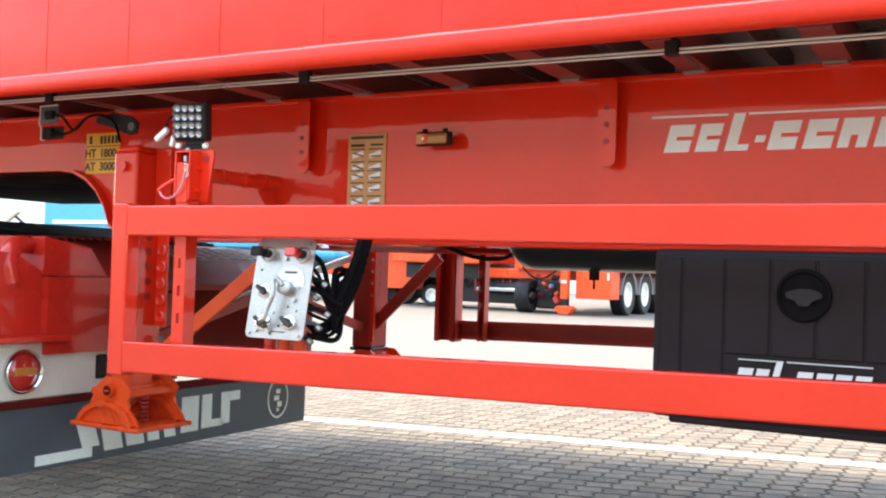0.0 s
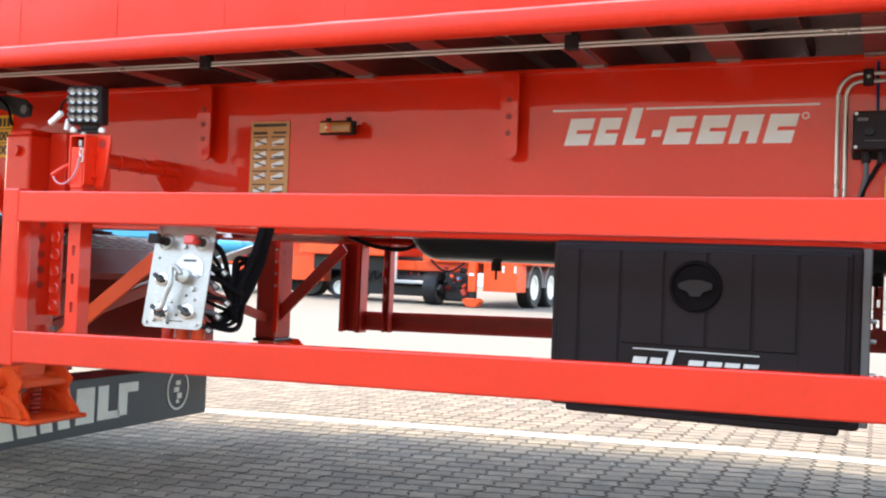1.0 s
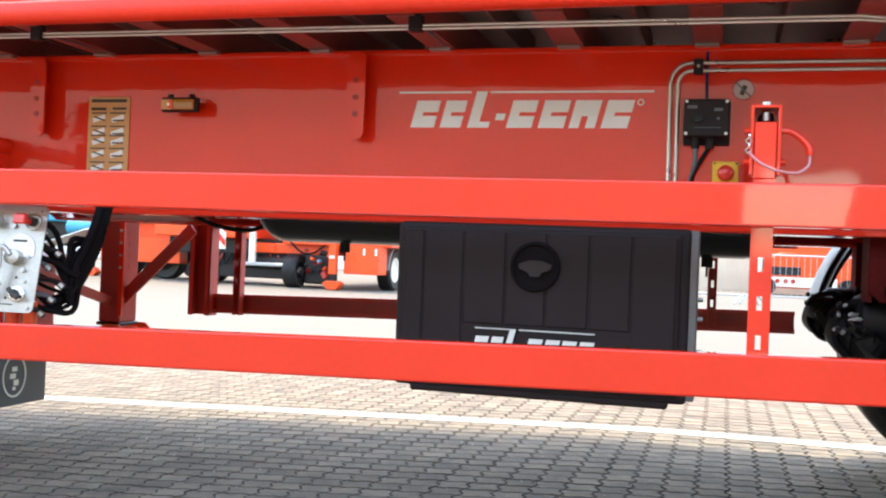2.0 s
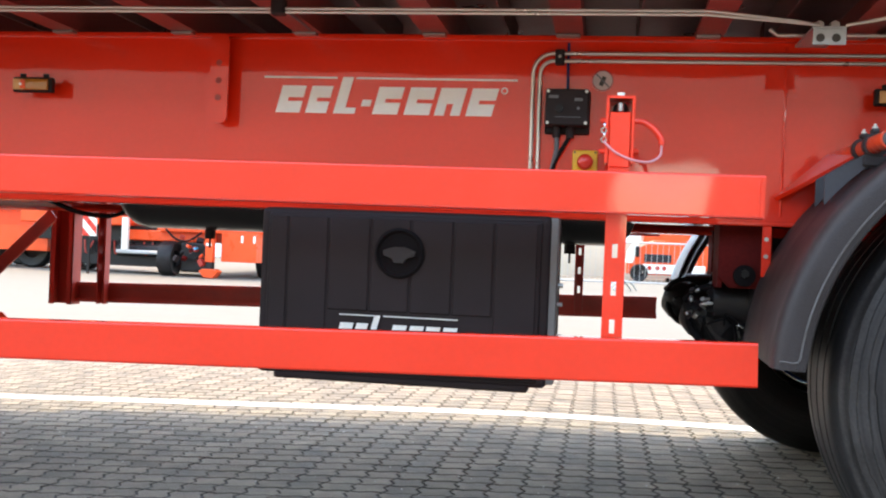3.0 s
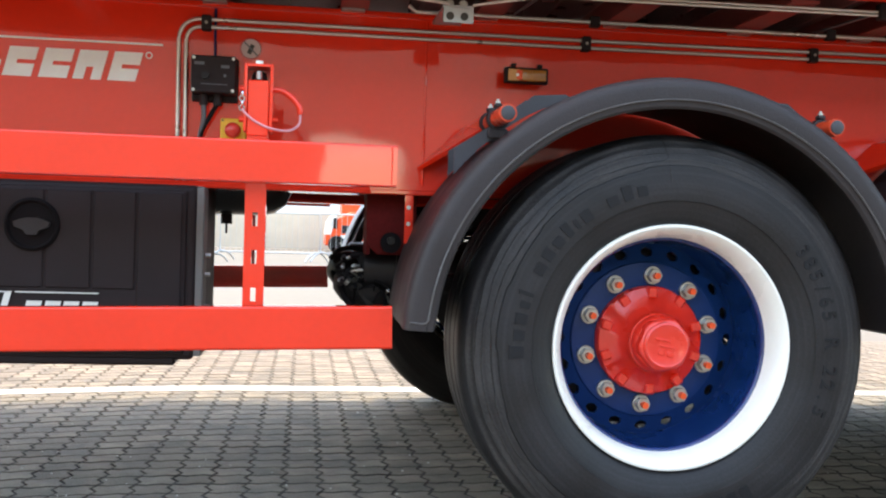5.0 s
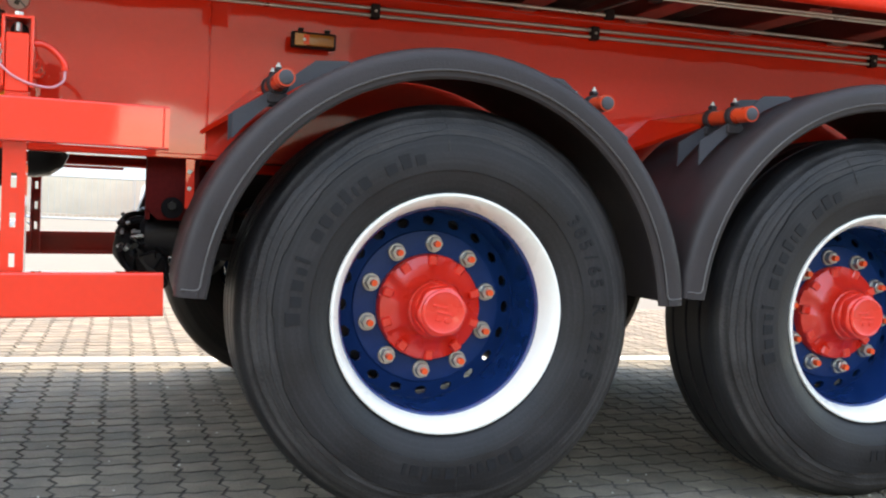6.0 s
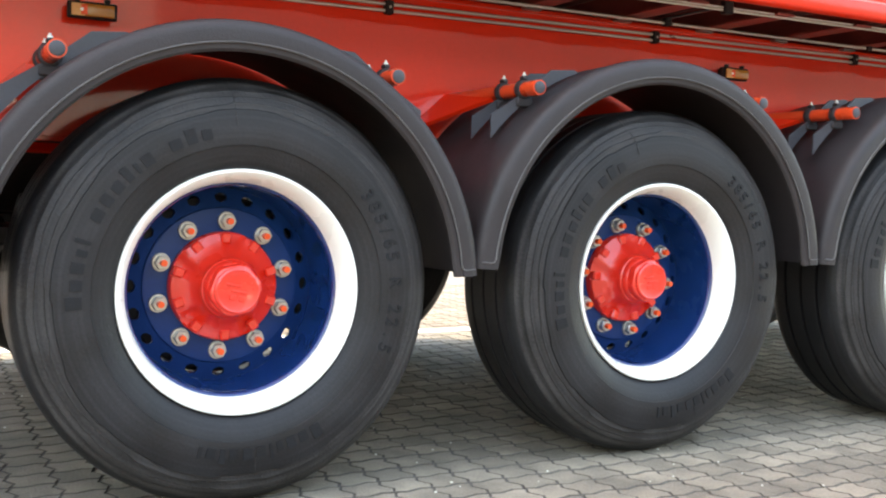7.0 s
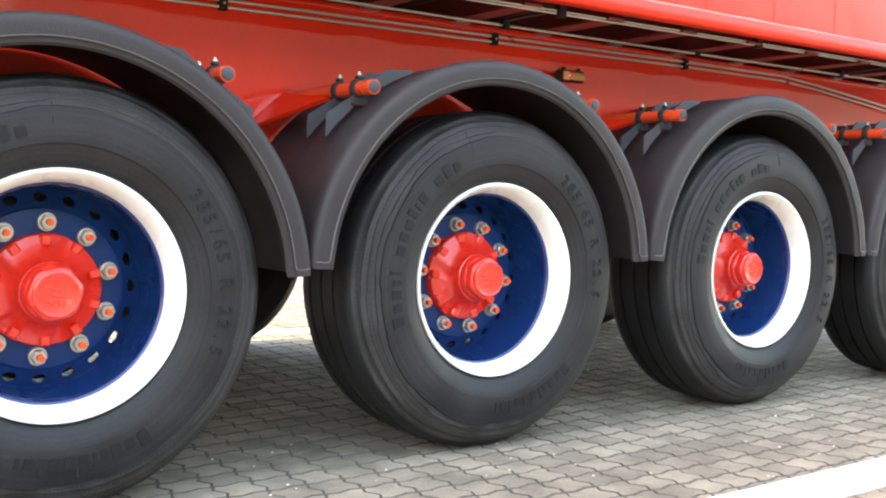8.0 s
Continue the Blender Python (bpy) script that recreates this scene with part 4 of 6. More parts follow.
logo = thing("maker_decal", (-1.65, 0.515, 1.15), "white slanted block lettering decal on the red beam", "decal")
block_logo(logo, -1.990, -1.345, 1.155, 1.234, 0.5155, 1.261, 0, (-2.028, -1.806, -1.750, -1.282))
part("round_mark", revolve(B(), [(0.0095, 0.0), (0.0095, -0.001), (0.0065, -0.001), (0.0065, 0.0)], 20), DECAL, logo, at=(-1.318, 0.5152, 1.228))

# ---- information plates ----
plate = thing("instruction_plate", (-3.02, 0.512, 0.95), "tan instruction plate with small dark pictogram bars", "sign")
part("plate", box(B(), -3.096, -2.943, 0.5115, 0.5155, 0.955, 1.249, 0.001, 1), TAN, plate)
part("title_bar", box(B(), -3.085, -2.955, 0.5100, 0.5115, 1.231, 1.241), INK, plate)
part("text_bar", box(B(), -3.085, -3.03, 0.5100, 0.5115, 1.205, 1.214), INK, plate)
part("text_bar", box(B(), -3.005, -2.955, 0.5100, 0.5115, 1.207, 1.214), INK, plate)
for j, z in enumerate((1.178, 1.135, 1.105, 1.063, 1.018, 0.985)):
    for i, x in enumerate((-3.055, -2.985)):
        part("row_bar", box(B(), x - 0.028, x + 0.028, 0.5100, 0.5115, z + 0.016, z + 0.020), INK, plate)
        bm = B()
        beam(bm, (x - 0.022, 0.5108, z - 0.007), (x + 0.022, 0.5108, z + 0.007), 0.014, 0.0012, up=(0, 1, 0.01))
        part("pictogram_bar", bm, DECAL, plate)
        bm = B()
        beam(bm, (x - 0.018, 0.5104, z + 0.006 * (1 - 2 * i)), (x + 0.022, 0.5104, z - 0.006), 0.0045, 0.0012, up=(0, 1, 0.01))
        part("pictogram_bar", bm, INK, plate)
yp = thing("weight_plate", (-4.26, 0.512, 1.14), "yellow weight plate with dark numbers", "sign")
part("plate", box(B(), -4.385, -4.195, 0.5105, 0.5145, 1.136, 1.300, 0.001, 1), YELLOW, yp)
for z in (1.191, 1.245):
    part("rule", box(B(), -4.385, -4.195, 0.5092, 0.5105, z, z + 0.003), INK, yp)
for z, a, b in ((1.163, "AT", "3000"), (1.217, "HT", "1800")):
    for x, s in ((-4.357, a), (-4.258, b)):
        me = text_mesh(s, 0.046, 0.0004)
        me.materials.append(INK)
        part("number", me, None, yp, at=Matrix.Translation((x, 0.5095, z)) @ Matrix.Rotation(radians(90), 4, "X"))
for k in range(6):
    part("number_bar", box(B(), -4.365 + (0.04 if k else 0) + 0.021 * k, -4.352 + (0.04 if k else 0) + 0.021 * k, 0.5092, 0.5105, 1.256, 1.288), INK, yp)
ns = thing("warning_sticker", (-1.045, 0.514, 1.23), "small round white warning sticker with a grey slash", "sticker")
part("disc", cyl(B(), (-1.045, 0.5125, 1.261), (-1.045, 0.5155, 1.261), 0.030, seg=32), STICKER, ns)
part("ring", revolve(B(), [(0.030, 0.0), (0.030, -0.0012), (0.0265, -0.0012), (0.0265, 0.0)], 32), REDLENS, ns, at=(-1.045, 0.5124, 1.261))
part("slash", beam(B(), (-1.064, 0.512, 1.280), (-1.026, 0.512, 1.242), 0.004, 0.0014, up=(0, 1, 0.01)), GREYM, ns)
part("symbol_bar", beam(B(), (-1.050, 0.5121, 1.247), (-1.040, 0.5121, 1.272), 0.012, 0.0012, up=(0, 1, 0.01)), INK, ns)


# ---- marker lamps ----
def marker(x, z, mirror=False):
    t = thing("marker_lamp", (x, 0.47, z), "amber side marker lamp in a black holder on the red beam", "lamp", "marker lamps")
    bm = box(B(), x - 0.064, x + 0.062, 0.452, 0.474, z - 0.026, z + 0.019, 0.005, 2)
    box(bm, x - 0.045, x - 0.030, 0.456, 0.47, z + 0.020, z + 0.030, 0.002, 1)
    box(bm, x + 0.030, x + 0.045, 0.456, 0.47, z + 0.020, z + 0.030, 0.002, 1)
    part("housing", bm, BLACKP, t)
    part("lens", box(B(), x - 0.053, x + 0.054, 0.440, 0.4525, z - 0.021, z + 0.012, 0.004, 2), AMBER, t, "amber lens", smooth=40)
    part("lens_base", box(B(), x - 0.056, x - 0.022, 0.4385, 0.4425, z - 0.0215, z + 0.0115, 0.002, 1), TAN, t, "brownish lens section")
    part("bulb_window", cyl(B(), (x - 0.030, 0.4365, z - 0.005), (x - 0.030, 0.4390, z - 0.005), 0.0045, seg=14), DECAL, t)
    part("reflector", box(B(), x - 0.052 + 0.02, x - 0.052 + 0.036, 0.4375, 0.4405, z - 0.018, z + 0.009, 0.001, 1), ORANGE, t)
    bm = cyl(B(), (x, 0.474, z), (x, 0.517, z), 0.014, seg=12)
    box(bm, x - 0.03, x + 0.03, 0.505, 0.516, z - 0.018, z + 0.018)
    part("mount", bm, BLACKP, t)
    return t


marker(-2.728, 1.218)
marker(-0.276, 1.222)
marker(2.000, 1.236)

# ---- control box and emergency stop ----
cb = thing("control_box", (-1.138, 0.47, 1.11), "black plastic control box with pale labels and cables", "control box")
part("housing", box(B(), -1.197, -1.079, 0.438, 0.512, 1.125, 1.225, 0.005, 2), BLACKP, cb)
part("back_plate", box(B(), -1.200, -1.076, 0.500, 0.5155, 1.108, 1.228, 0.003, 1), BLACKP, cb)
for x, z in ((-1.190, 1.218), (-1.086, 1.218), (-1.190, 1.132), (-1.086, 1.132)):
    part("screw", cyl(B(), (x, 0.4365, z), (x, 0.439, z), 0.0045, seg=8), STEEL, cb)
for x0, x1, z in ((-1.188, -1.162, 1.203), (-1.118, -1.096, 1.196), (-1.170, -1.100, 1.148)):
    part("label_bar", box(B(), x0, x1, 0.4368, 0.4385, z - (0.004 if z > 1.15 else 0.0008), z + (0.004 if z > 1.15 else 0.0008)), GREYM, cb)
part("knob", cyl(B(), (-1.158, 0.424, 1.170), (-1.158, 0.439, 1.170), 0.010, seg=16), BLACKM, cb)
part("indicator", cyl(B(), (-1.107, 0.435, 1.172), (-1.107, 0.439, 1.172), 0.004, seg=10), GREYM, cb)
for x in (-1.165, -1.128):
    part("cable_gland", cyl(B(), (x, 0.475, 1.095), (x, 0.475, 1.126), 0.011, seg=12), BLACKP, cb)
part("cable", sweep(B(), smoothline([(-1.165, 0.475, 1.10), (-1.164, 0.478, 1.06), (-1.172, 0.488, 1.02), (-1.182, 0.50, 0.96)]), 0.007), GREYM, cb, "grey cable", smooth=60)
part("cable", sweep(B(), smoothline([(-1.128, 0.475, 1.10), (-1.145, 0.478, 1.07), (-1.170, 0.486, 1.02), (-1.175, 0.50, 0.96)]), 0.006), HOSE, cb, smooth=60)
part("cable", sweep(B(), [(-1.140, 0.508, 1.225), (-1.142, 0.510, 1.30), (-1.142, 0.510, 1.365)], 0.004), BLUE, cb, "dark blue cable")
es = thing("emergency_stop", (-1.084, 0.48, 0.995), "yellow emergency stop box with a red mushroom button", "switch")
part("housing", box(B(), -1.118, -1.050, 0.462, 0.515, 0.992, 1.061, 0.004, 2), YELLOW, es)
bm = revolve(B(), [(0.0, -0.036), (0.014, -0.035), (0.020, -0.030), (0.0215, -0.022), (0.019, -0.016), (0.011, -0.014), (0.011, 0.0)], 28)
part("button", bm, HUBRED, es, "red mushroom button", at=(-1.083, 0.462, 1.027), smooth=50)
for x, z in ((-1.112, 1.055), (-1.056, 1.055), (-1.112, 0.998), (-1.056, 0.998)):
    part("screw", cyl(B(), (x, 0.460, z), (x, 0.463, z), 0.003, seg=8), INK, es)

# pull handles with milky tube on the guard's posts
for px in (-3.408, -0.998):
    h = part("pull_handle", sweep(B(), smoothline([(px + 0.03, 0.075, 1.092), (px + 0.055, 0.075, 1.090), (px + 0.080, 0.072, 1.072), (px + 0.095, 0.07, 1.052), (px + 0.097, 0.07, 1.036)]) if px > -2 else smoothline([(px - 0.03, 0.06, 1.062), (px - 0.06, 0.05, 1.045), (px - 0.085, 0.045, 1.030), (px - 0.10, 0.045, 1.020)]), 0.0075), RED, near_guard, "bent red pull handle", smooth=60)
    tube = [(px + 0.097, 0.07, 1.036), (px + 0.094, 0.066, 1.012), (px + 0.070, 0.06, 0.996), (px + 0.030, 0.04, 0.998), (px - 0.005, 0.035, 1.012), (px - 0.028, 0.034, 1.030), (px - 0.036, 0.034, 1.040)] if px > -2 else [(px - 0.10, 0.045, 1.020), (px - 0.075, 0.035, 1.000), (px - 0.045, 0.03, 0.992), (px - 0.015, 0.03, 1.004), (px + 0.01, 0.03, 1.035), (px + 0.02, 0.03, 1.072)]
    part("safety_tube", sweep(B(), smoothline(tube), 0.0030), CLEAR, near_guard, "milky plastic safety tube", smooth=60)
    cx, cz = (px - 0.037, 1.06) if px > -2 else (px + 0.022, 1.085)
    for k in range(4):
        bm = revolve(B(), [(0.0075, -0.002), (0.0075, 0.002), (0.0045, 0.002), (0.0045, -0.002)], 12, closed=True)
        part("chain_link", bm, CHROME, near_guard, "", Matrix.Translation((cx + 0.002 * (k % 2), 0.036, cz - 0.018 + 0.011 * k)) @ Matrix.Rotation(radians(70 * (k % 2) + 20), 4, "Z"))

# ---- work lamp ----
wl = thing("work_lamp", (-3.39, 0.04, 1.15), "square LED work lamp with sixteen lenses on a bracket", "lamp")
LM = Matrix.Translation((-3.390, 0.055, 1.239)) @ pose(0, 0, 0, 4, 0, 14)
part("housing", box(B(), -0.064, 0.050, 0.0, 0.045, -0.060, 0.060, 0.006, 2), BLACKP, wl, at=LM)
part("bezel", box(B(), -0.060, 0.046, -0.006, 0.001, -0.056, 0.056, 0.003, 1), BLACKM, wl, at=LM)
for i in range(4):
    for j in range(4):
        bm = revolve(B(), [(0.0, -0.003), (0.003, -0.0035), (0.0045, -0.001), (0.0085, -0.002), (0.0112, -0.0075), (0.0118, 0.0)], 12)
        part("lens", bm, LED, wl, "clear LED lens", LM @ Matrix.Translation((-0.0445 + 0.025 * i, -0.006, -0.0405 + 0.027 * j)), smooth=50)
for k in range(6):
    part("cooling_fin", box(B(), -0.070, -0.064, 0.004, 0.05, -0.05 + 0.018 * k, -0.042 + 0.018 * k), GREYM, wl, at=LM)
part("mount", box(box(B(), -0.03, 0.03, 0.01, 0.035, -0.075, -0.056, 0.003, 1), -0.036, 0.036, 0.005, 0.04, -0.085, -0.075, 0.002, 1), BLACKM, wl, at=LM)
for dx in (-0.05, 0.045):
    part("mount_nut", box(B(), dx - 0.009, dx + 0.009, 0.0, 0.018, -0.085, -0.068, 0.004, 1), DECAL, wl, at=LM)
part("lead", sweep(B(), smoothline([(-3.455, 0.07, 1.262), (-3.485, 0.07, 1.264), (-3.505, 0.07, 1.250), (-3.515, 0.07, 1.225)]), 0.0035), HOSE, wl)
part("plug", box(B(), -0.009, 0.009, -0.008, 0.008, -0.030, 0.030, 0.003, 1), DECAL, wl, "white cable plug", Matrix.Translation((-3.530, 0.07, 1.205)) @ pose(0, 0, 0, 0, 55, 0))
part("plug", box(B(), -0.008, 0.008, -0.008, 0.008, -0.018, 0.018, 0.003, 1), DECAL, wl, "white cable plug", Matrix.Translation((-3.480, 0.07, 1.182)) @ pose(0, 0, 0, 0, 15, 0))

# grey bracket arm with two small lamp sockets and cable
lb = thing("lamp_bracket", (-4.2, 0.34, 1.25), "grey metal bracket arm with two cable sockets", "bracket")
part("arm", prism(B(), [(-4.15, 1.332), (-4.06, 1.346), (-3.96, 1.326), (-3.925, 1.302), (-3.932, 1.262), (-3.975, 1.258), (-4.06, 1.288), (-4.15, 1.308)], 0.346, 0.354, 0.002), BLACKM, lb)
part("plate", box(B(), -4.460, -4.36, 0.345, 0.353, 1.318, 1.388, 0.002, 1), GREYM, lb)
part("plate", box(B(), -4.450, -4.33, 0.345, 0.353, 1.256, 1.306, 0.002, 1), BLACKP, lb)
part("edge", sweep(B(), [(-4.36, 0.343, 1.390), (-4.461, 0.343, 1.388), (-4.463, 0.343, 1.318), (-4.452, 0.343, 1.304), (-4.452, 0.343, 1.256), (-4.43, 0.343, 1.252)], 0.003), DECAL, lb)
for z in (1.350, 1.280):
    part("socket", box(B(), -4.42, -4.375, 0.325, 0.345, z - 0.016, z + 0.016, 0.005, 1), BLACKP, lb)
    part("cable", sweep(B(), smoothline([(-4.38, 0.335, z), (-4.32, 0.33, z - 0.01), (-4.25, 0.33, 1.285), (-4.18, 0.33, 1.33), (-4.10, 0.33, 1.335), (-4.03, 0.33, 1.30), (-4.0, 0.33, 1.23)]), 0.005), HOSE, lb, smooth=60)
part("bolt", cyl(B(), (-3.953, 0.335, 1.287), (-3.953, 0.350, 1.287), 0.016, seg=12), GREYM, lb)


# ---- landing legs ----
def landing_leg(s, near):
    g = thing("landing_leg", (-3.947, s(0.385), 0.18), "red telescopic landing leg with an orange tilting foot", "landing leg", "landing legs")

    def yb(a, b):
        return (min(s(a), s(b)), max(s(a), s(b)))
    X0, X1 = (-4.007, -3.887) if near else (-4.020, -3.900)
    # shade on the far leg is painted in with the darker red
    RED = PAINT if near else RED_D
    zf0 = 0.178 if near else 0.198
    zt0 = 0.43 if near else 0.385
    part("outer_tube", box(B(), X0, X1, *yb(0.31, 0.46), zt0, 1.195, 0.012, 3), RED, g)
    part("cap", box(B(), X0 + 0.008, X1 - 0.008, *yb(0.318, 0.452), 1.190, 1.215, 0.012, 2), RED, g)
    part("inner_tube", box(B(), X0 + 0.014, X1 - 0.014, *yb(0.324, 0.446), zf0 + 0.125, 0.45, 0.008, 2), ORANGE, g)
    part("collar", box(B(), X0 - 0.006, X1 + 0.006, *yb(0.304, 0.466), zt0 - 0.015, zt0 + 0.002, 0.004, 1), BLACKM, g)
    part("pin", cyl(B(), (-3.947, s(0.294), 1.135), (-3.947, s(0.312), 1.135), 0.019, seg=14), RED, g)
    if near:
        part("gearbox", box(B(), X1, X1 + 0.08, 0.40, 0.50, 0.92, 1.21, 0.004, 1), RED, g)
        rack = part("adjust_rack", box(B(), X1, X1 + 0.055, 0.425, 0.435, 0.55, 0.90, 0.002, 1), RED, g)
        for k in range(5):
            part("rack_boss", revolve(B(), [(0.024, 0.0), (0.024, -0.006), (0.018, -0.009), (0.013, -0.006), (0.0, -0.006)], 20), RED, rack, at=(X1 + 0.030, 0.425, 0.585 + 0.062 * k), smooth=40)
        part("rack_bolt", cyl(B(), (X1 + 0.03, 0.418, 0.50), (X1 + 0.03, 0.44, 0.50), 0.013, seg=8), STEEL, g)
    plate_pts = [(-0.095, 0.068), (-0.075, 0.11), (-0.060, 0.145), (-0.015, 0.182), (0.065, 0.182), (0.115, 0.135), (0.098, 0.10), (0.108, 0.068), (0.14, 0.036), (0.155, 0.012), (-0.155, 0.012), (-0.14, 0.036)]
    cx, zf = -3.940, zf0 + (0.008 if near else 0.0)
    for yy in (0.265, 0.495):
        part("foot_cheek", prism(B(), [(cx + a, zf + b) for a, b in plate_pts], *yb(yy, yy + 0.010)), ORANGE, g)
        ring = [(cx + 0.145 * math.cos(radians(a)), zf - 0.010 + 0.105 * math.sin(radians(a))) for a in range(15, 166, 15)]
        inner = [(cx + 0.130 * math.cos(radians(a)), zf - 0.018 + 0.094 * math.sin(radians(a))) for a in range(165, 14, -15)]
        part("foot_arch", prism(B(), ring + inner, *yb(yy - 0.018, yy)), ORANGE, g)
        part("foot_rib", prism(B(), [(cx - 0.05, zf + 0.015), (cx - 0.02, zf + 0.06), (cx, zf + 0.035), (cx + 0.02, zf + 0.06), (cx + 0.05, zf + 0.015), (cx + 0.008, zf + 0.012)], *yb(yy - 0.006, yy)), ORANGE, g)
    part("foot_plate", box(B(), cx - 0.172, cx + 0.172, *yb(0.245, 0.525), zf - 0.006, zf + 0.010, 0.005, 1), ORANGE, g)
    part("foot_axle", cyl(B(), (cx + 0.02, s(0.242), zf + 0.135), (cx + 0.02, s(0.52), zf + 0.135), 0.024, seg=18), ORANGE, g, smooth=40)
    part("axle_end", cyl(B(), (cx + 0.02, s(0.239), zf + 0.135), (cx + 0.02, s(0.243), zf + 0.135), 0.018, seg=18), MAROON, g)
    part("axle_slot", box(B(), cx + 0.009, cx + 0.031, *yb(0.2365, 0.239), zf + 0.132, zf + 0.138), ORANGE, g)
    for dx in (-0.08, 0.08):
        part("foot_bar", beam(B(), (cx + dx, s(0.27), zf + 0.125), (cx + dx, s(0.50), zf + 0.125), 0.03, 0.03, 0.006), ORANGE, g)
        for k in range(6):
            part("spring_coil", cyl(B(), (cx + dx * 0.7, s(0.385), zf + 0.015 + 0.016 * k), (cx + dx * 0.7, s(0.385), zf + 0.024 + 0.016 * k), 0.019, seg=12), RED_D, g)
    for k in range(7):
        part("adjust_hole", cyl(B(), (X1 - 0.001, s(0.385), 0.66 + 0.055 * k), (X1 + 0.0015, s(0.385), 0.66 + 0.055 * k), 0.015, seg=12), RED_D, g)
    if near:
        part("brace", beam(B(), (-3.887, 0.40, 0.405), (-3.26, 0.44, 0.885), 0.055, 0.012, 0.002, up=(0, 1, 0)), ORANGE, g)
    else:
        part("brace", beam(B(), (-3.95, 1.99, 0.47), (-3.545, 1.99, 0.86), 0.06, 0.012, 0.002, up=(0, 1, 0)), RED, g)
        fl = part("bolted_flange", box(B(), X1 - 0.006, X1 + 0.020, 1.925, 1.938, 0.42, 0.875, 0.002, 1), PAINT, g)
        for k in range(4):
            part("flange_bolt", cyl(B(), (X1 + 0.006, 1.918, 0.655 + 0.06 * k), (X1 + 0.006, 1.926, 0.655 + 0.06 * k), 0.0065, seg=6), STEEL, fl)
        part("brace_bolt", cyl(B(), (-3.93, 1.978, 0.49), (-3.93, 1.985, 0.49), 0.014, seg=8), STEEL, g)
    return g


leg_n = landing_leg(lambda y: y, True)
leg_f = landing_leg(my, False)
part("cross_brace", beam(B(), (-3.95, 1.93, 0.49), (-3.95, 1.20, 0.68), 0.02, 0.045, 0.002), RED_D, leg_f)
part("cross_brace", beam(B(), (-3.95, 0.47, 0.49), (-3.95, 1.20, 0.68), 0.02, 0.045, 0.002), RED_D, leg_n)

# ---- tool box ----
tbx = thing("tool_box", (-1.55, 0.53, 0.41), "black ribbed plastic tool box with a round turn latch", "tool box")
part("case", box(B(), -1.950, -1.150, 0.345, 0.78, 0.425, 0.872, 0.02, 3), BLACKP, tbx)
part("door_frame", box(B(), -1.948, -1.158, 0.318, 0.352, 0.420, 0.870, 0.014, 3), BLACKP, tbx)
door = part("door", box(B(), -1.925, -1.182, 0.308, 0.325, 0.436, 0.856, 0.008, 2), BLACKP, tbx)
edges = [-1.918, -1.866, -1.754, -1.638, -1.528, -1.414, -1.305, -1.190]
for a, b in zip(edges, edges[1:]):
    zb = 0.600 if -1.76 < a < -1.40 else 0.445
    part("door_rib", box(B(), a + 0.0025, b - 0.0025, 0.3035, 0.3095, zb, 0.848, 0.003, 1), BLACKP, door)
bm = revolve(B(), [(0.067, 0.0), (0.067, -0.005), (0.064, -0.009), (0.060, -0.010), (0.057, -0.006), (0.055, -0.0015), (0.0, -0.001)], 48)
part("latch_dish", bm, DISH, door, "recessed round latch", at=(-1.5575, 0.3035, 0.758), smooth=50)
bm = prism(B(), [(-0.044, 0.006), (-0.030, 0.012), (-0.012, 0.017), (0.012, 0.017), (0.030, 0.012), (0.044, 0.006), (0.042, -0.006), (0.020, -0.014), (0.012, -0.026), (-0.012, -0.026), (-0.020, -0.014), (-0.042, -0.006)], -0.012, 0.0)
part("latch_handle", bm, FENDER, door, "dark grey turn handle", at=(-1.5575, 0.3040, 0.758))
part("bottom_lip", box(B(), -1.90, -1.205, 0.322, 0.75, 0.405, 0.428, 0.006, 1), BLACKP, tbx)
part("side_strip", box(B(), -1.162, -1.140, 0.326, 0.42, 0.43, 0.868, 0.003, 1), STRIP, tbx, "grey metal edge strip")
for z in (0.50, 0.555, 0.64, 0.69):
    part("strip_screw", cyl(B(), (-1.140, 0.375, z), (-1.126, 0.375, z), 0.006, seg=8), STEEL, tbx)
block_logo(door, -1.722, -1.400, 0.525, 0.567, 0.3032, 0.590, 0, (-1.715, -1.612, -1.595, -1.394), WHITE)

# ---- air tank ----
tank = thing("air_tank", (-1.8, 0.93, 0.80), "black cylindrical air tank under the chassis", "air tank")
prof = [(0.0, -2.66), (0.05, -2.655), (0.095, -2.635), (0.122, -2.60), (0.130, -2.56), (0.130, -1.02), (0.122, -0.98), (0.095, -0.945), (0.05, -0.925), (0.0, -0.92)]
part("shell", revolve(B(), prof, 40), TANKBLACK, tank, at=Matrix.Translation((0, 0.93, 0.935)) @ Matrix.Rotation(radians(-90), 4, "Z"), smooth=40)
for x in (-2.345, -1.13):
    part("drain_valve", cyl(cyl(B(), (x, 0.93, 0.775), (x, 0.93, 0.806), 0.018, seg=12), (x, 0.93, 0.745), (x, 0.93, 0.776), 0.004, seg=6), BLACKP, tank)
part("tank_line", sweep(B(), smoothline([(-2.62, 0.93, 0.88), (-2.70, 0.92, 0.84), (-2.82, 0.90, 0.85), (-2.95, 0.88, 0.90)]), 0.008), HOSE, tank, smooth=60)

# ---- valve panel ----
vp = thing("valve_panel", (-3.02, 0.09, 0.58), "brushed steel valve panel with levers and knobs under the rail", "control panel")
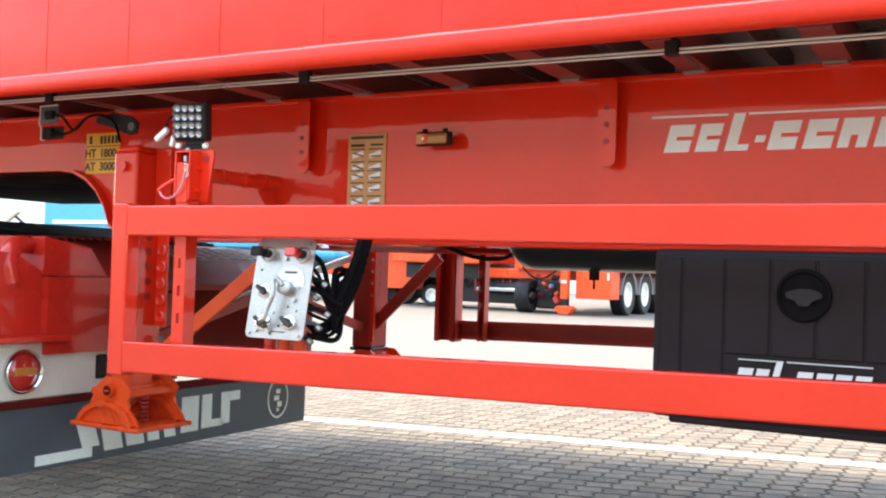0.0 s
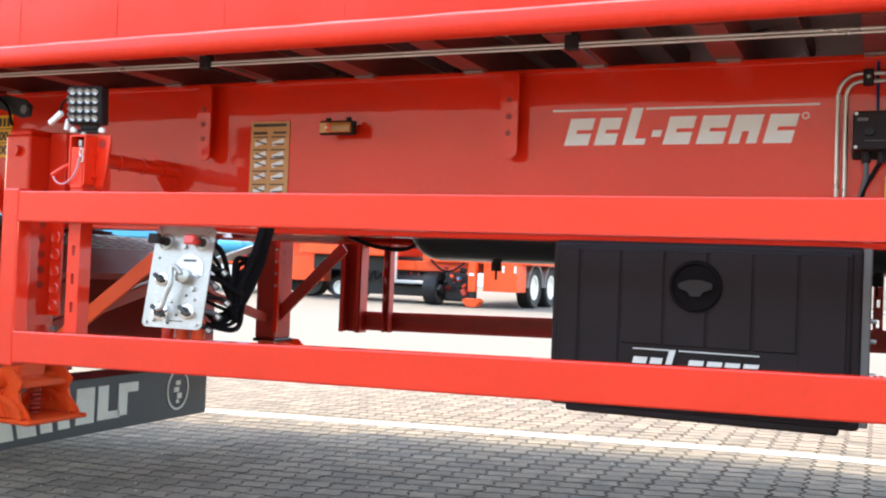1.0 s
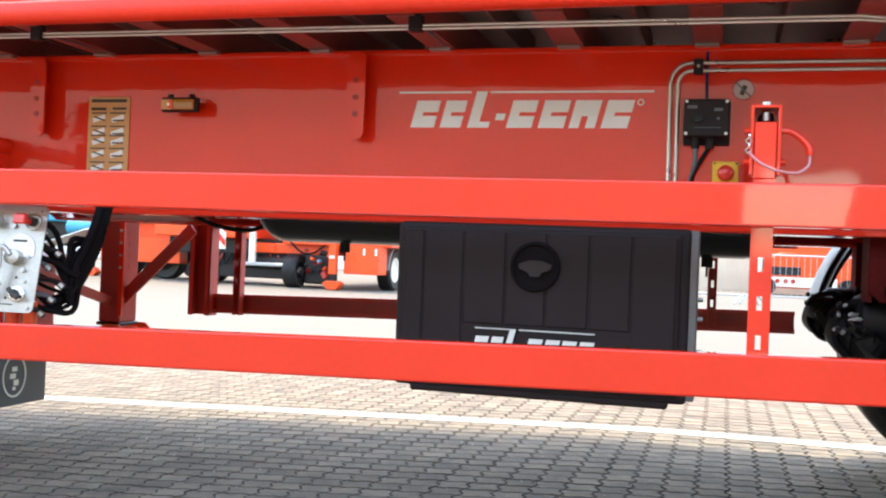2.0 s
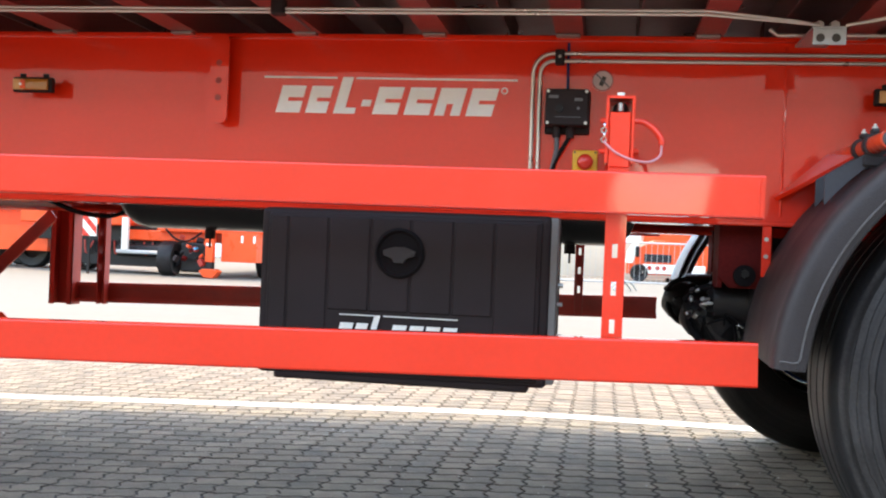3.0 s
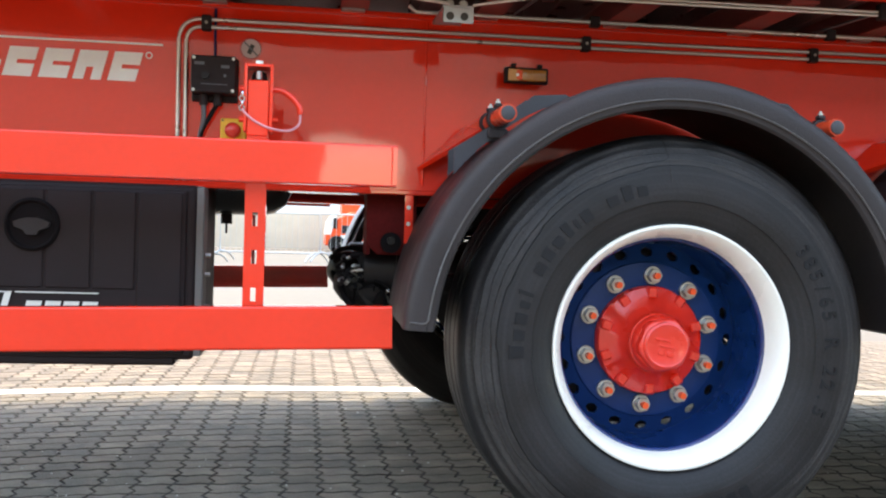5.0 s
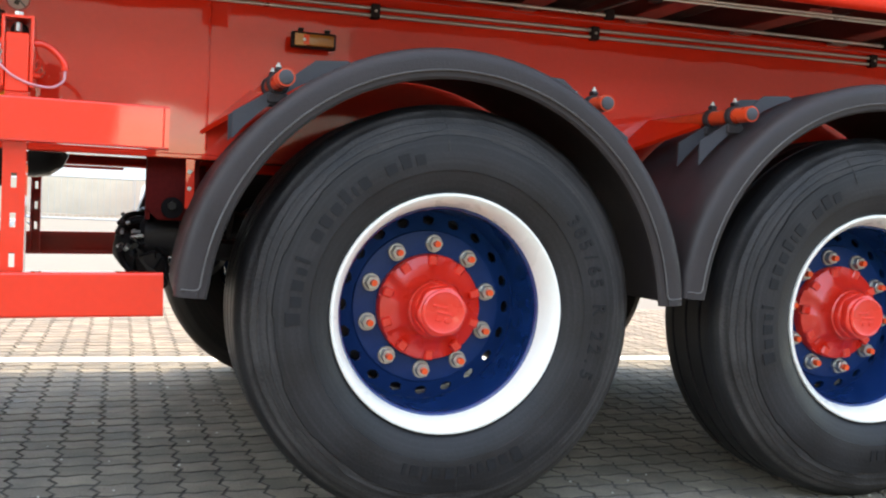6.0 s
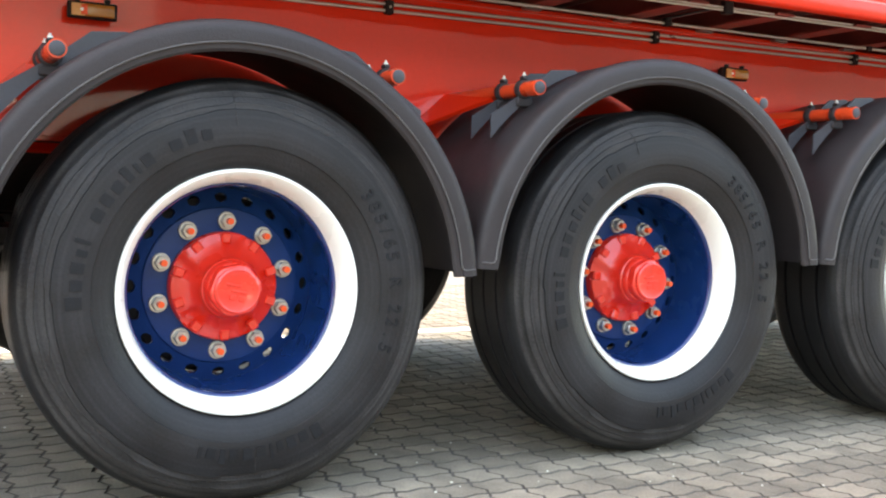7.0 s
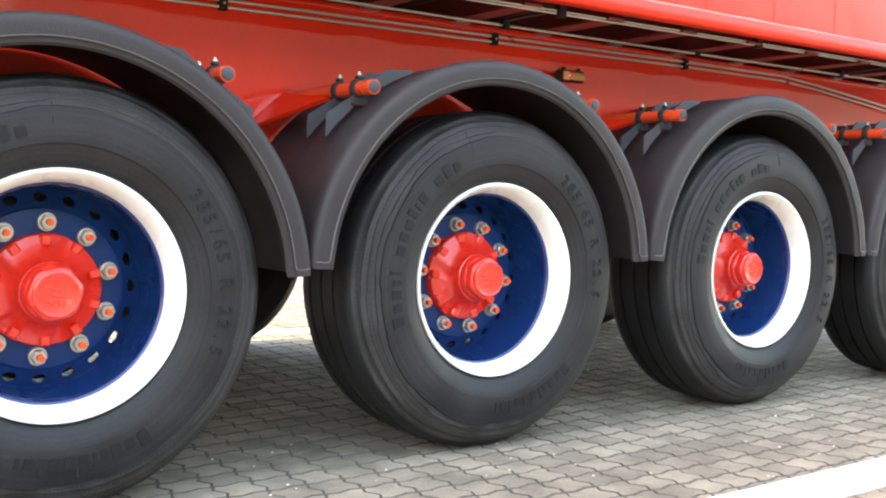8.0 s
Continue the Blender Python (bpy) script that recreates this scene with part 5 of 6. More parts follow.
# panel frame: u across, v up the leaning face, n towards the viewer
PM = Matrix.Translation((-3.016, 0.0625, 0.7175)) @ pose(0, 0, 0, -10.4, 0, 0) @ Matrix.Diagonal((1.12, 1, 0.975, 1))
out = rounded(-0.096, 0.096, -0.152, 0.160, 0.016)
part("plate", prism(B(), out, 0.0, 0.004), BRUSHED, vp, at=PM)


def on(name, bm, material, u, v, label="", par=None, turn=0.0):
    return part(name, bm, material, par or vp, label, PM @ Matrix.Translation((u, 0, v)) @ Matrix.Rotation(radians(turn), 4, "Y"), smooth=40)


for u, v, m2, nm in ((-0.060, 0.112, BLACKP, "black"), (0.056, 0.112, HUBRED, "red")):
    on("valve_ring", revolve(B(), [(0.026, 0.0), (0.026, -0.004), (0.020, -0.005), (0.018, 0.0)], 24), STEEL, u, v)
    on("valve_core", cyl(B(), (0, 0.0, 0), (0, -0.012, 0), 0.014, seg=14), INK, u, v)
    on("push_knob", box(cyl(B(), (-0.006, 0, 0.0), (-0.006, -0.040, -0.002), 0.011, seg=12), -0.024, 0.012, -0.054, -0.038, -0.016, 0.014, 0.004, 1), m2, u, v, nm + " push knob")
for u, v, r in ((-0.052, -0.005, 0.021), (-0.040, -0.105, 0.027), (0.045, -0.100, 0.023)):
    on("valve_boss", revolve(B(), [(r, 0.0), (r, -0.006), (r * 0.75, -0.009), (0.0, -0.009)], 20), CHROME, u, v)
    on("wing_knob", box(cyl(B(), (0, -0.008, 0), (0, -0.016, 0), r * 0.55, seg=12), -r * 0.95, r * 0.95, -0.026, -0.014, -0.006, 0.006, 0.003, 1), INK, u, v, "", None, 35)
on("dial_plate", prism(B(), [(0.046 * math.cos(radians(a)), 0.046 * math.sin(radians(a))) for a in range(-10, 200, 15)] + [(-0.046, -0.02), (0.046, -0.02)], -0.0025, 0.0), DECAL, 0.030, 0.030)
on("dial_bar", box(B(), -0.02, 0.02, -0.004, -0.0025, 0.022, 0.028), INK, 0.030, 0.030)
on("lever_boss", revolve(B(), [(0.022, 0.0), (0.022, -0.022), (0.016, -0.026), (0.0, -0.026)], 20), STEEL, 0.024, 0.005)
lev = sweep(B(), smoothline([(0.024, -0.026, 0.010), (0.005, -0.032, 0.030), (-0.004, -0.034, 0.020), (0.000, -0.034, -0.020), (-0.010, -0.034, -0.060), (-0.016, -0.034, -0.095), (-0.030, -0.034, -0.102)]), 0.0075)
part("lever", lev, STEEL, vp, "bent steel lever", PM, smooth=60)
for u, v in ((-0.055, -0.08), (-0.060, -0.128), (-0.018, -0.128), (0.006, 0.098), (0.052, -0.03)):
    on("panel_bolt", cyl(B(), (0, 0, 0), (0, -0.008, 0), 0.0075, seg=6), STEEL, u, v)
for u0, u1, v in ((-0.01, 0.035, -0.13), (-0.035, -0.020, -0.005), (0.004, 0.008, 0.13)):
    on("mark_bar", box(B(), u0, u1, -0.001, 0.0, v - 0.0015, v + 0.0015), INK, 0, 0)
# hoses leave the panel's back, sag in loops and climb together to the chassis
hr = random.Random(21)
for k in range(10):
    z0 = 0.60 + 0.027 * k
    sag = z0 - hr.uniform(0.02, 0.07)
    xb, yb2 = -2.905 + hr.uniform(-0.035, 0.030), 0.36 + hr.uniform(-0.05, 0.06)
    low_z = min(sag, 0.60 + hr.uniform(-0.02, 0.10))
    p = [(-2.985 + hr.uniform(-0.03, 0.02), 0.10, z0), (-2.955 + hr.uniform(-0.01, 0.02), 0.165, sag), (-2.930 + hr.uniform(-0.02, 0.02), 0.23, low_z), (xb - 0.045, yb2 - 0.09, low_z + 0.08), (xb - 0.025, yb2 - 0.03, 0.79), (xb - 0.010, yb2, 0.90)]
    part("hose", sweep(B(), smoothline(p), hr.choice((0.0055, 0.0065, 0.0085)), 8), HOSE, vp, "black rubber hose", smooth=60)
part("hose_sleeve", sweep(B(), smoothline([(-2.990, 0.20, 0.590), (-2.965, 0.24, 0.605), (-2.945, 0.29, 0.66), (-2.925, 0.34, 0.77), (-2.910, 0.37, 0.90)]), 0.019, 12), HOSE, vp, "black braided hose sleeve", smooth=60)
for u, v in ((0.02, -0.06), (0.04, 0.0), (0.03, 0.06), (-0.04, -0.1), (-0.04, 0.02)):
    on("fitting", cyl(B(), (0, 0.004, 0), (0, 0.05, 0), 0.014, seg=8), STEEL, u, v)
part("valve_block", box(B(), -0.07, 0.02, 0.03, 0.085, -0.06, 0.09, 0.006, 1), GREYM, vp, at=PM)
# brass and steel elbows beside the plate, small bolts and bores on it
for k in range(5):
    u, v, d = 0.068 + 0.010 * (k % 3), -0.14 + 0.045 * k, 0.05 + 0.02 * (k % 3)
    el = part("elbow", sweep(B(), smoothline([(u - 0.02, 0.012, v), (u, d, v + 0.006), (u + 0.022, d + 0.01, v - 0.012)], 4), 0.0075, 8), GREYM if k % 2 else BLACKM, vp, "steel pipe elbow", PM, 60)
    part("union_nut", cyl(B(), (u + 0.010, d + 0.004, v - 0.002), (u + 0.020, d + 0.009, v - 0.010), 0.0095, seg=6), BRUSHED, el, "", PM)
for u, v in ((0.075, 0.145), (-0.083, 0.145), (0.080, -0.138), (-0.083, -0.138), (0.062, 0.010), (-0.066, -0.098), (-0.012, -0.072), (0.060, -0.062)):
    on("panel_bolt", cyl(B(), (0, 0, 0), (0, -0.005, 0), 0.005, seg=6), STEEL, u, v)
for u, v in ((0.012, -0.112), (-0.020, 0.012), (0.034, -0.052), (-0.012, -0.138), (-0.072, 0.060), (0.010, 0.118)):
    on("bore", cyl(B(), (0, 0.0, 0), (0, -0.0008, 0), 0.0042, seg=10), INK, u, v)
for k, m3 in enumerate((HUBRED, ORANGE, ORANGE)):
    part("coupling", cyl(B(), (-3.075 + 0.055 * k, 0.10, 0.535), (-3.075 + 0.055 * k, 0.10, 0.60), 0.020, seg=16), m3, vp, "coloured air coupling", smooth=40)
part("hanger", box(B(), -3.03, -3.00, 0.15, 0.50, 0.862, 0.874), RED, vp)

# ---- tractor unit behind the landing legs ----
tr = thing("tractor_truck", (-5.2, 0.9, -0.13), "red tractor truck with a white rear panel and dark mudflap", "truck")
TX = -4.05
# laid out on a rear plane 4.05 m off, then set 5 % further out
SC = Matrix.Translation((-1.142, -2.325, 0.79)) @ Matrix.Scale(1.0516, 4) @ Matrix.Translation((1.142, 2.325, -0.79))


def tp(name, bm, material, parent, label="", at=None, smooth=None):
    w = at if isinstance(at, Matrix) else Matrix.Translation(at or (0, 0, 0))
    return part(name, bm, material, parent, label, SC @ w, smooth)


flap = tp("mudflap", box(B(), TX - 0.014, TX, -0.35, 1.605, 0.045, 0.275, 0.004, 1), FLAP, tr, "dark grey rubber mudflap")
# plain pale blocks in place of the lettering
for y0, y1, z0, z1, sl in ((0.05, 0.30, 0.062, 0.098, 0.0), (0.255, 0.335, 0.099, 0.185, -0.03), (0.36, 0.45, 0.075, 0.20, -0.03), (0.47, 0.56, 0.078, 0.20, -0.03), (0.58, 0.64, 0.082, 0.20, -0.02), (0.67, 0.73, 0.085, 0.20, -0.02), (0.76, 0.86, 0.090, 0.235, 0.0), (0.88, 0.94, 0.094, 0.235, 0.0), (0.94, 1.01, 0.094, 0.125, 0.0), (1.00, 1.055, 0.10, 0.235, 0.0), (1.05, 1.12, 0.195, 0.235, 0.0)):
    bm = plate_x(B(), [(y0, z0), (y1, z0), (y1 + sl, z1), (y0 + sl, z1)], TX, TX + 0.003)
    tp("pale_block", bm, FLAPW, flap)
bm = revolve(B(), [(0.075, 0.0), (0.075, -0.003), (0.068, -0.003), (0.068, 0.0)], 32)
tp("emblem_ring", bm, FLAPW, flap, at=Matrix.Translation((TX, 1.39, 0.175)) @ Matrix.Rotation(radians(90), 4, "Z") @ Matrix.Diagonal((1, 1, 1.25, 1)))
for dy, dz, w, h in ((0.0, 0.03, 0.03, 0.02), (-0.01, 0.0, 0.035, 0.022), (0.012, -0.03, 0.03, 0.025), (0.0, -0.055, 0.018, 0.015)):
    tp("emblem_bar", box(B(), TX, TX + 0.003, 1.39 + dy - w / 2, 1.39 + dy + w / 2, 0.175 + dz - h / 2, 0.175 + dz + h / 2), FLAPW, flap)
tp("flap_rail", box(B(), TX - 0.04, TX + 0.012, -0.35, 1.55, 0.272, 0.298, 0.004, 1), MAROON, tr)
panel = tp("rear_panel", box(B(), TX - 0.05, TX, -0.35, 0.362, 0.298, 0.500, 0.006, 1), CREAM, tr, "cream white rear lamp panel")
tp("panel_end", box(B(), TX - 0.03, TX + 0.004, 0.300, 0.358, 0.345, 0.44, 0.01, 2), BLACKP, panel)
for y in (-0.02, -0.20):
    m = Matrix.Translation((TX, y, 0.398)) @ Matrix.Rotation(radians(90), 4, "Z")
    tp("lamp_ring", revolve(B(), [(0.076, 0.0), (0.077, -0.016), (0.070, -0.024), (0.063, -0.018), (0.061, 0.0)], 40), CHROME, panel, "chrome lamp ring", m, 50)
    tp("lamp_lens", revolve(B(), [(0.0625, -0.006), (0.055, -0.016), (0.03, -0.022), (0.0, -0.024)], 36), REDLENS, panel, "red round tail lamp", m, 60)
    tp("lamp_segment", box(B(), -0.042, 0.042, -0.0265, -0.018, -0.014, 0.016, 0.003, 1), AMBER, panel, "amber lamp segment", m)
tp("shelf", box(B(), TX - 0.10, TX + 0.06, -0.35, 0.14, 0.500, 0.522, 0.004, 1), TRUCKRED, tr)
bm = plate_x(B(), [(-0.35, 0.522), (0.115, 0.522), (0.115, 0.665), (0.06, 0.74), (-0.05, 0.80), (-0.35, 0.84)], TX - 0.9, TX - 0.01)
tp("rear_box", bm, TRUCKRED, tr)
bm = plate_x(B(), [(0.06, 0.452), (0.335, 0.452), (0.335, 0.724), (0.06, 0.724)], TX - 0.8, TX + 0.02)
tp("side_box", bm, TRUCKRED, tr)
bm = plate_x(B(), [(0.05, 0.728), (0.335, 0.728), (0.255, 0.83), (0.05, 0.865)], TX - 0.8, TX + 0.005)
tp("box_lid", bm, TRUCKRED, tr)
tp("exhaust_elbow", sweep(B(), smoothline([(TX - 0.02, -0.06, 0.70), (TX - 0.03, -0.07, 0.77), (TX - 0.05, -0.03, 0.825), (TX - 0.08, 0.05, 0.835)]), 0.033, 14), TRUCKRED, tr, "", smooth=60)
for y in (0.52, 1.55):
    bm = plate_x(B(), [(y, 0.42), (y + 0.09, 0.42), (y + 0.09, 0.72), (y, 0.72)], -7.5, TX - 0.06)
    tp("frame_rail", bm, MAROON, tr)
for y, w in ((0.42, 0.34), (1.34, 0.34)):
    bm = prism(B(), [(-5.2, 0.86), (-4.35, 0.80), (TX - 0.03, 0.66), (TX - 0.03, 0.31), (-5.2, 0.31)], y, y + w)
    tp("coupling_ramp", bm, RED_D, tr)
bm = prism(B(), [(-5.3, 0.90), (-4.42, 0.86), (-4.06, 0.70), (-4.06, 0.675), (-4.42, 0.83), (-5.3, 0.87)], 0.345, 1.76)
tp("deck_plate", bm, RED_D, tr)
for k in range(9):
    tp("grating_bar", beam(B(), (-4.62 + 0.05 * k, 0.50, 0.872), (-4.62 + 0.05 * k, 1.10, 0.872), 0.012, 0.012), MAROON, tr)
for k in range(5):
    tp("grating_bar", beam(B(), (-4.64, 0.52 + 0.13 * k, 0.880), (-4.20, 0.52 + 0.13 * k, 0.872), 0.012, 0.010), MAROON, tr)
for k in range(6):
    part("mesh_bar", beam(B(), (-4.30 - 0.06 * k, 0.98, 0.806 + 0.0123 * k), (-4.30 - 0.06 * k, 1.90, 0.806 + 0.0123 * k), 0.006, 0.004), GALV, tr)
for k in range(12):
    part("mesh_bar", beam(B(), (-4.30, 0.98 + 0.083 * k, 0.808), (-4.60, 1.06 + 0.083 * k, 0.869), 0.006, 0.004), GALV, tr)
bm = prism(B(), [(-6.2, 0.90), (-6.0, 0.955), (-5.2, 0.955), (-4.85, 0.90), (-4.70, 0.86)], 0.35, 1.75)
tp("fifth_wheel", bm, DISH, tr)
tp("air_line", sweep(B(), smoothline([(-6.0, 0.40, 0.97), (-5.6, 0.45, 0.99), (-5.2, 0.50, 0.955), (-4.9, 0.55, 0.91), (-4.7, 0.6, 0.90)]), 0.012), HOSE, tr, smooth=60)
tp("white_strip", beam(B(), (-3.90, 0.86, 0.632), (-3.90, 1.72, 0.835), 0.02, 0.030), WHITE, tr)
# near-black colour paints in the deep shade under the neck
part("kingpin_plate", box(B(), -6.0, -4.36, 0.64, my(0.64), 1.112, 1.15), DISH, trailer)
for y in (0.30, 1.55):
    bm = revolve(B(), [(0.28, 0.0), (0.45, -0.01), (0.50, 0.03), (0.51, 0.15), (0.50, 0.27), (0.45, 0.31), (0.28, 0.30)], 48)
    tp("drive_tyre", bm, RUBBER, tr, at=(-5.95, y, 0.405), smooth=40)
tp("cab", box(B(), -10.6, -8.4, -0.05, 2.45, 0.75, 3.7, 0.15, 3), TRUCKRED, tr, smooth=40)
for y in (0.0, 2.1):
    bm = revolve(B(), [(0.0, 0.02), (0.28, 0.0), (0.45, -0.01), (0.50, 0.03), (0.51, 0.15), (0.50, 0.27), (0.0, 0.30)], 40)
    tp("front_tyre", bm, RUBBER, tr, at=(-9.3, y, 0.405), smooth=40)


# ---- parked red trailers across the yard ----
def bg_wheel(parent, x, y, r=0.50, rim=BLACKM, turn=0.0):
    z = gz(x) + r - 0.01
    w = part("wheel", revolve(B(), [(r * 0.58, 0.0), (r * 0.9, -0.03), (r, 0.02), (r, 0.30), (r * 0.58, 0.33)], 32), RUBBER, parent, "", at=Matrix.Translation((x, y, z)) @ Matrix.Rotation(radians(turn), 4, "Z"), smooth=40)
    part("rim", revolve(B(), [(r * 0.6, -0.005), (r * 0.52, 0.0), (r * 0.48, 0.06), (r * 0.36, 0.09), (0.0, 0.09)], 32), rim, w, "", at=Matrix.Translation((x, y, z)) @ Matrix.Rotation(radians(turn), 4, "Z"), smooth=40)


def parked_trailer(x0, x1, y, wheels, legx, zb=0.28):
    g = thing("parked_trailer", ((x0 + x1) / 2, y + 1.2, gz(x0)), "orange-red trailer parked across the yard", "trailer", "parked trailers")
    part("side_box", box(B(), legx + 0.35, legx + 2.75, y, y + 0.4, zb, 0.92, 0.01, 1), ORANGE, g)
    part("chassis", box(B(), x0, x1, y + 0.3, y + 2.2, 0.82, 1.30, 0.01, 1), ORANGE, g)
    part("body", box(B(), x0, x1, y - 0.02, y + 2.5, 1.34, 2.7, 0.02, 1), RED, g)
    part("coupling_frame", prism(B(), [(x0, 0.95), (legx + 0.3, 0.95), (legx + 0.2, 0.60), (legx - 0.3, 0.55), (legx - 0.9, 0.70), (x0, 0.78)], y + 0.5, y + 0.9), ORANGE, g)
    for yy in (y + 0.1, y + 2.1):
        part("landing_leg", box(B(), legx - 0.08, legx + 0.08, yy, yy + 0.14, 0.30, 1.0), ORANGE, g)
        part("leg_ram", box(B(), legx - 0.05, legx + 0.05, yy + 0.03, yy + 0.12, 0.05, 0.34), BLACKM, g)
        part("foot", prism(B(), [(legx - 0.20, gz(legx) + 0.10), (legx - 0.10, gz(legx) + 0.22), (legx + 0.10, gz(legx) + 0.22), (legx + 0.20, gz(legx) + 0.10), (legx + 0.10, gz(legx)), (legx - 0.10, gz(legx))], yy - 0.05, yy + 0.2), ORANGE, g)
    for wx in wheels:
        bg_wheel(g, wx, y + 0.55)
        bg_wheel(g, wx, y + 2.1)
    return g


# a trailer seen end-on, its wheels turned to the side
pt = thing("parked_trailer", (-9.4, 23.0, gz(-9)), "orange-red trailer parked end-on across the yard", "trailer", "parked trailers")
part("chassis", box(B(), -11.6, -8.75, 20.3, 31.0, 0.90, 1.30, 0.01, 1), ORANGE, pt)
part("body", box(B(), -11.8, -8.6, 20.0, 31.0, 1.34, 2.9, 0.02, 1), RED, pt)
part("side_box", box(B(), -9.83, -8.97, 19.95, 20.6, 0.24, 0.92, 0.012, 2), ORANGE, pt)
for yy in (-9.35, -9.05):
    part("label_bar", box(B(), yy, yy + 0.05, 19.945, 19.95, 0.70, 0.86), DECAL, pt)
part("landing_leg", box(B(), -10.14, -9.96, 19.75, 19.92, 0.22, 1.0, 0.01, 1), ORANGE, pt)
part("leg_label", box(B(), -10.12, -9.99, 19.742, 19.75, 0.60, 0.66), DECAL, pt)
part("leg_ram", box(B(), -10.12, -9.97, 19.78, 19.90, 0.02, 0.24), BLACKM, pt)
part("foot", prism(B(), [(-10.27, 0.00), (-10.18, 0.06), (-9.90, 0.06), (-9.80, 0.00), (-9.92, gz(-10) + 0.01), (-10.14, gz(-10) + 0.01)], 19.7, 20.0, 0.01), ORANGE, pt)
for k, yy in enumerate((21.4, 22.75, 24.1)):
    bg_wheel(pt, -9.02, yy, 0.52, WHITE, 90)
    part("mudguard", prism(B(), [(yy + 0.60 * math.cos(radians(a)), gz(-9) + 0.51 + 0.60 * math.sin(radians(a))) for a in range(180, -1, -20)] + [(yy + 0.56 * math.cos(radians(a)), gz(-9) + 0.51 + 0.56 * math.sin(radians(a))) for a in range(0, 181, 20)], -0.04, 0.36), GALV, pt, at=Matrix.Translation((-9.02, 0, 0)) @ Matrix.Rotation(radians(90), 4, "Z"))
bg_wheel(pt, -11.10, 20.3, 0.42, BLACKM, 90)
part("drawbar", box(B(), -12.5, -10.2, 20.55, 21.0, 0.66, 0.91, 0.02, 1), ORANGE, pt)
part("brake_gear", box(B(), -10.95, -10.22, 20.2, 20.6, -0.05, 0.66, 0.05, 2), BLACKM, pt)
gr = random.Random(4)
for k in range(22):
    gx, gy, gzz, gw = gr.uniform(-10.95, -10.2), gr.uniform(19.85, 20.4), gr.uniform(0.16, 0.80), gr.uniform(0.03, 0.09)
    part("gear_piece", box(B(), -gw, gw, -0.06, 0.06, -gw * 0.7, gw * 0.7, 0.012, 1), (BLACKM, RED_D, ORANGE, BLACKP, MAROON, GREYM)[k % 6], pt, at=Matrix.Translation((gx, gy, gzz)) @ pose(0, 0, 0, gr.uniform(-40, 40), gr.uniform(-60, 60), gr.uniform(-40, 40)))
part("air_coupling", cyl(B(), (-10.42, 19.8, 0.52), (-10.42, 19.95, 0.52), 0.032, seg=12), CYAN, pt, "blue air coupling")
part("cable", sweep(B(), smoothline([(-11.2, 19.9, 0.95), (-10.9, 19.85, 0.72), (-10.6, 19.85, 0.70), (-10.3, 19.9, 0.9)]), 0.025), HOSE, pt, smooth=60)
parked_trailer(-17.2, -13.75, 21.0, (-16.9, -15.6), -17.6)
dolly = thing("parked_truck", (-12.2, 22.0, gz(-12)), "dark truck chassis with a white bumper parked behind", "truck")
for yy in (21.0, 22.0):
    bg_wheel(dolly, -14.35, yy, 0.30, WHITE)
# black box carried down so it also fills in the shadow underneath
part("frame", box(B(), -13.9, -11.35, 20.6, 22.2, 0.02, 0.62, 0.02, 1), BLACKM, dolly)
part("cross_beam", box(B(), -15.0, -11.60, 20.7, 22.2, 0.60, 1.0, 0.02, 1), BLACKM, dolly)
for k in range(8):
    part("hose_loop", sweep(B(), smoothline([(-13.6 + 0.26 * k, 20.55, 0.62), (-13.52 + 0.26 * k, 20.5, 0.30 + 0.05 * (k % 3)), (-13.36 + 0.26 * k, 20.55, 0.60)]), 0.022, 6), RED_D if k % 3 == 0 else HOSE, dolly, smooth=60)
part("bumper", box(B(), -12.6, -11.5, 20.2, 20.3, 0.33, 0.42, 0.02, 1), GALV, dolly)
part("tank", cyl(B(), (-12.7, 20.6, 0.42), (-11.6, 20.6, 0.42), 0.16, seg=24), BLACKM, dolly, smooth=40)
part("upright", box(B(), -12.46, -12.31, 20.2, 20.3, 0.42, 1.2), WHITE, dolly)
part("cargo_box", box(B(), -15.2, -12.4, 20.3, 22.6, 1.0, 2.6, 0.03, 1), ORANGE, dolly)
hz = thing("hazard_board", (-12.9, 19.2, 0.4), "red and white striped hazard board on a post", "sign")
part("board", box(B(), -12.98, -12.58, 19.2, 19.22, 0.72, 1.27), WHITE, hz)
for pts in ([(-12.98, 1.27), (-12.90, 1.27), (-12.58, 0.93), (-12.58, 0.76), (-12.98, 1.18)], [(-12.98, 0.98), (-12.98, 0.80), (-12.90, 0.72), (-12.73, 0.72)], [(-12.74, 1.27), (-12.58, 1.27), (-12.58, 1.10)]):
    part("stripe", prism(B(), pts, 19.194, 19.199), HUBRED, hz)
part("post", box(B(), -12.81, -12.75, 19.23, 19.27, gz(-13), 1.0), BLACKM, hz)
ct = thing("covered_lorry", (-27, 23, gz(-20)), "cyan covered lorry body with white rails", "truck")
part("cover", box(B(), -31.0, -17.6, 22.0, 24.5, 1.30, 3.9, 0.05, 1), CYAN, ct)
part("rail", box(B(), -30.4, -18.0, 21.9, 21.98, 2.02, 2.14), WHITE, ct)
part("frame", box(B(), -31.0, -17.6, 22.3, 24.2, 0.6, 1.28), BLACKM, ct)
part("mirror", box(B(), -0.34, 0.34, -0.10, 0.10, -0.17, 0.17, 0.05, 2), BEIGE, ct, "beige mirror housing", Matrix.Translation((-32.15, 21.6, 2.36)) @ pose(0, 0, 0, 0, -28, 0))
part("mirror_arm", sweep(B(), [(-32.1, 21.6, 2.3), (-31.6, 21.8, 1.9), (-31.0, 22.1, 1.6)], 0.05), BLACKM, ct)
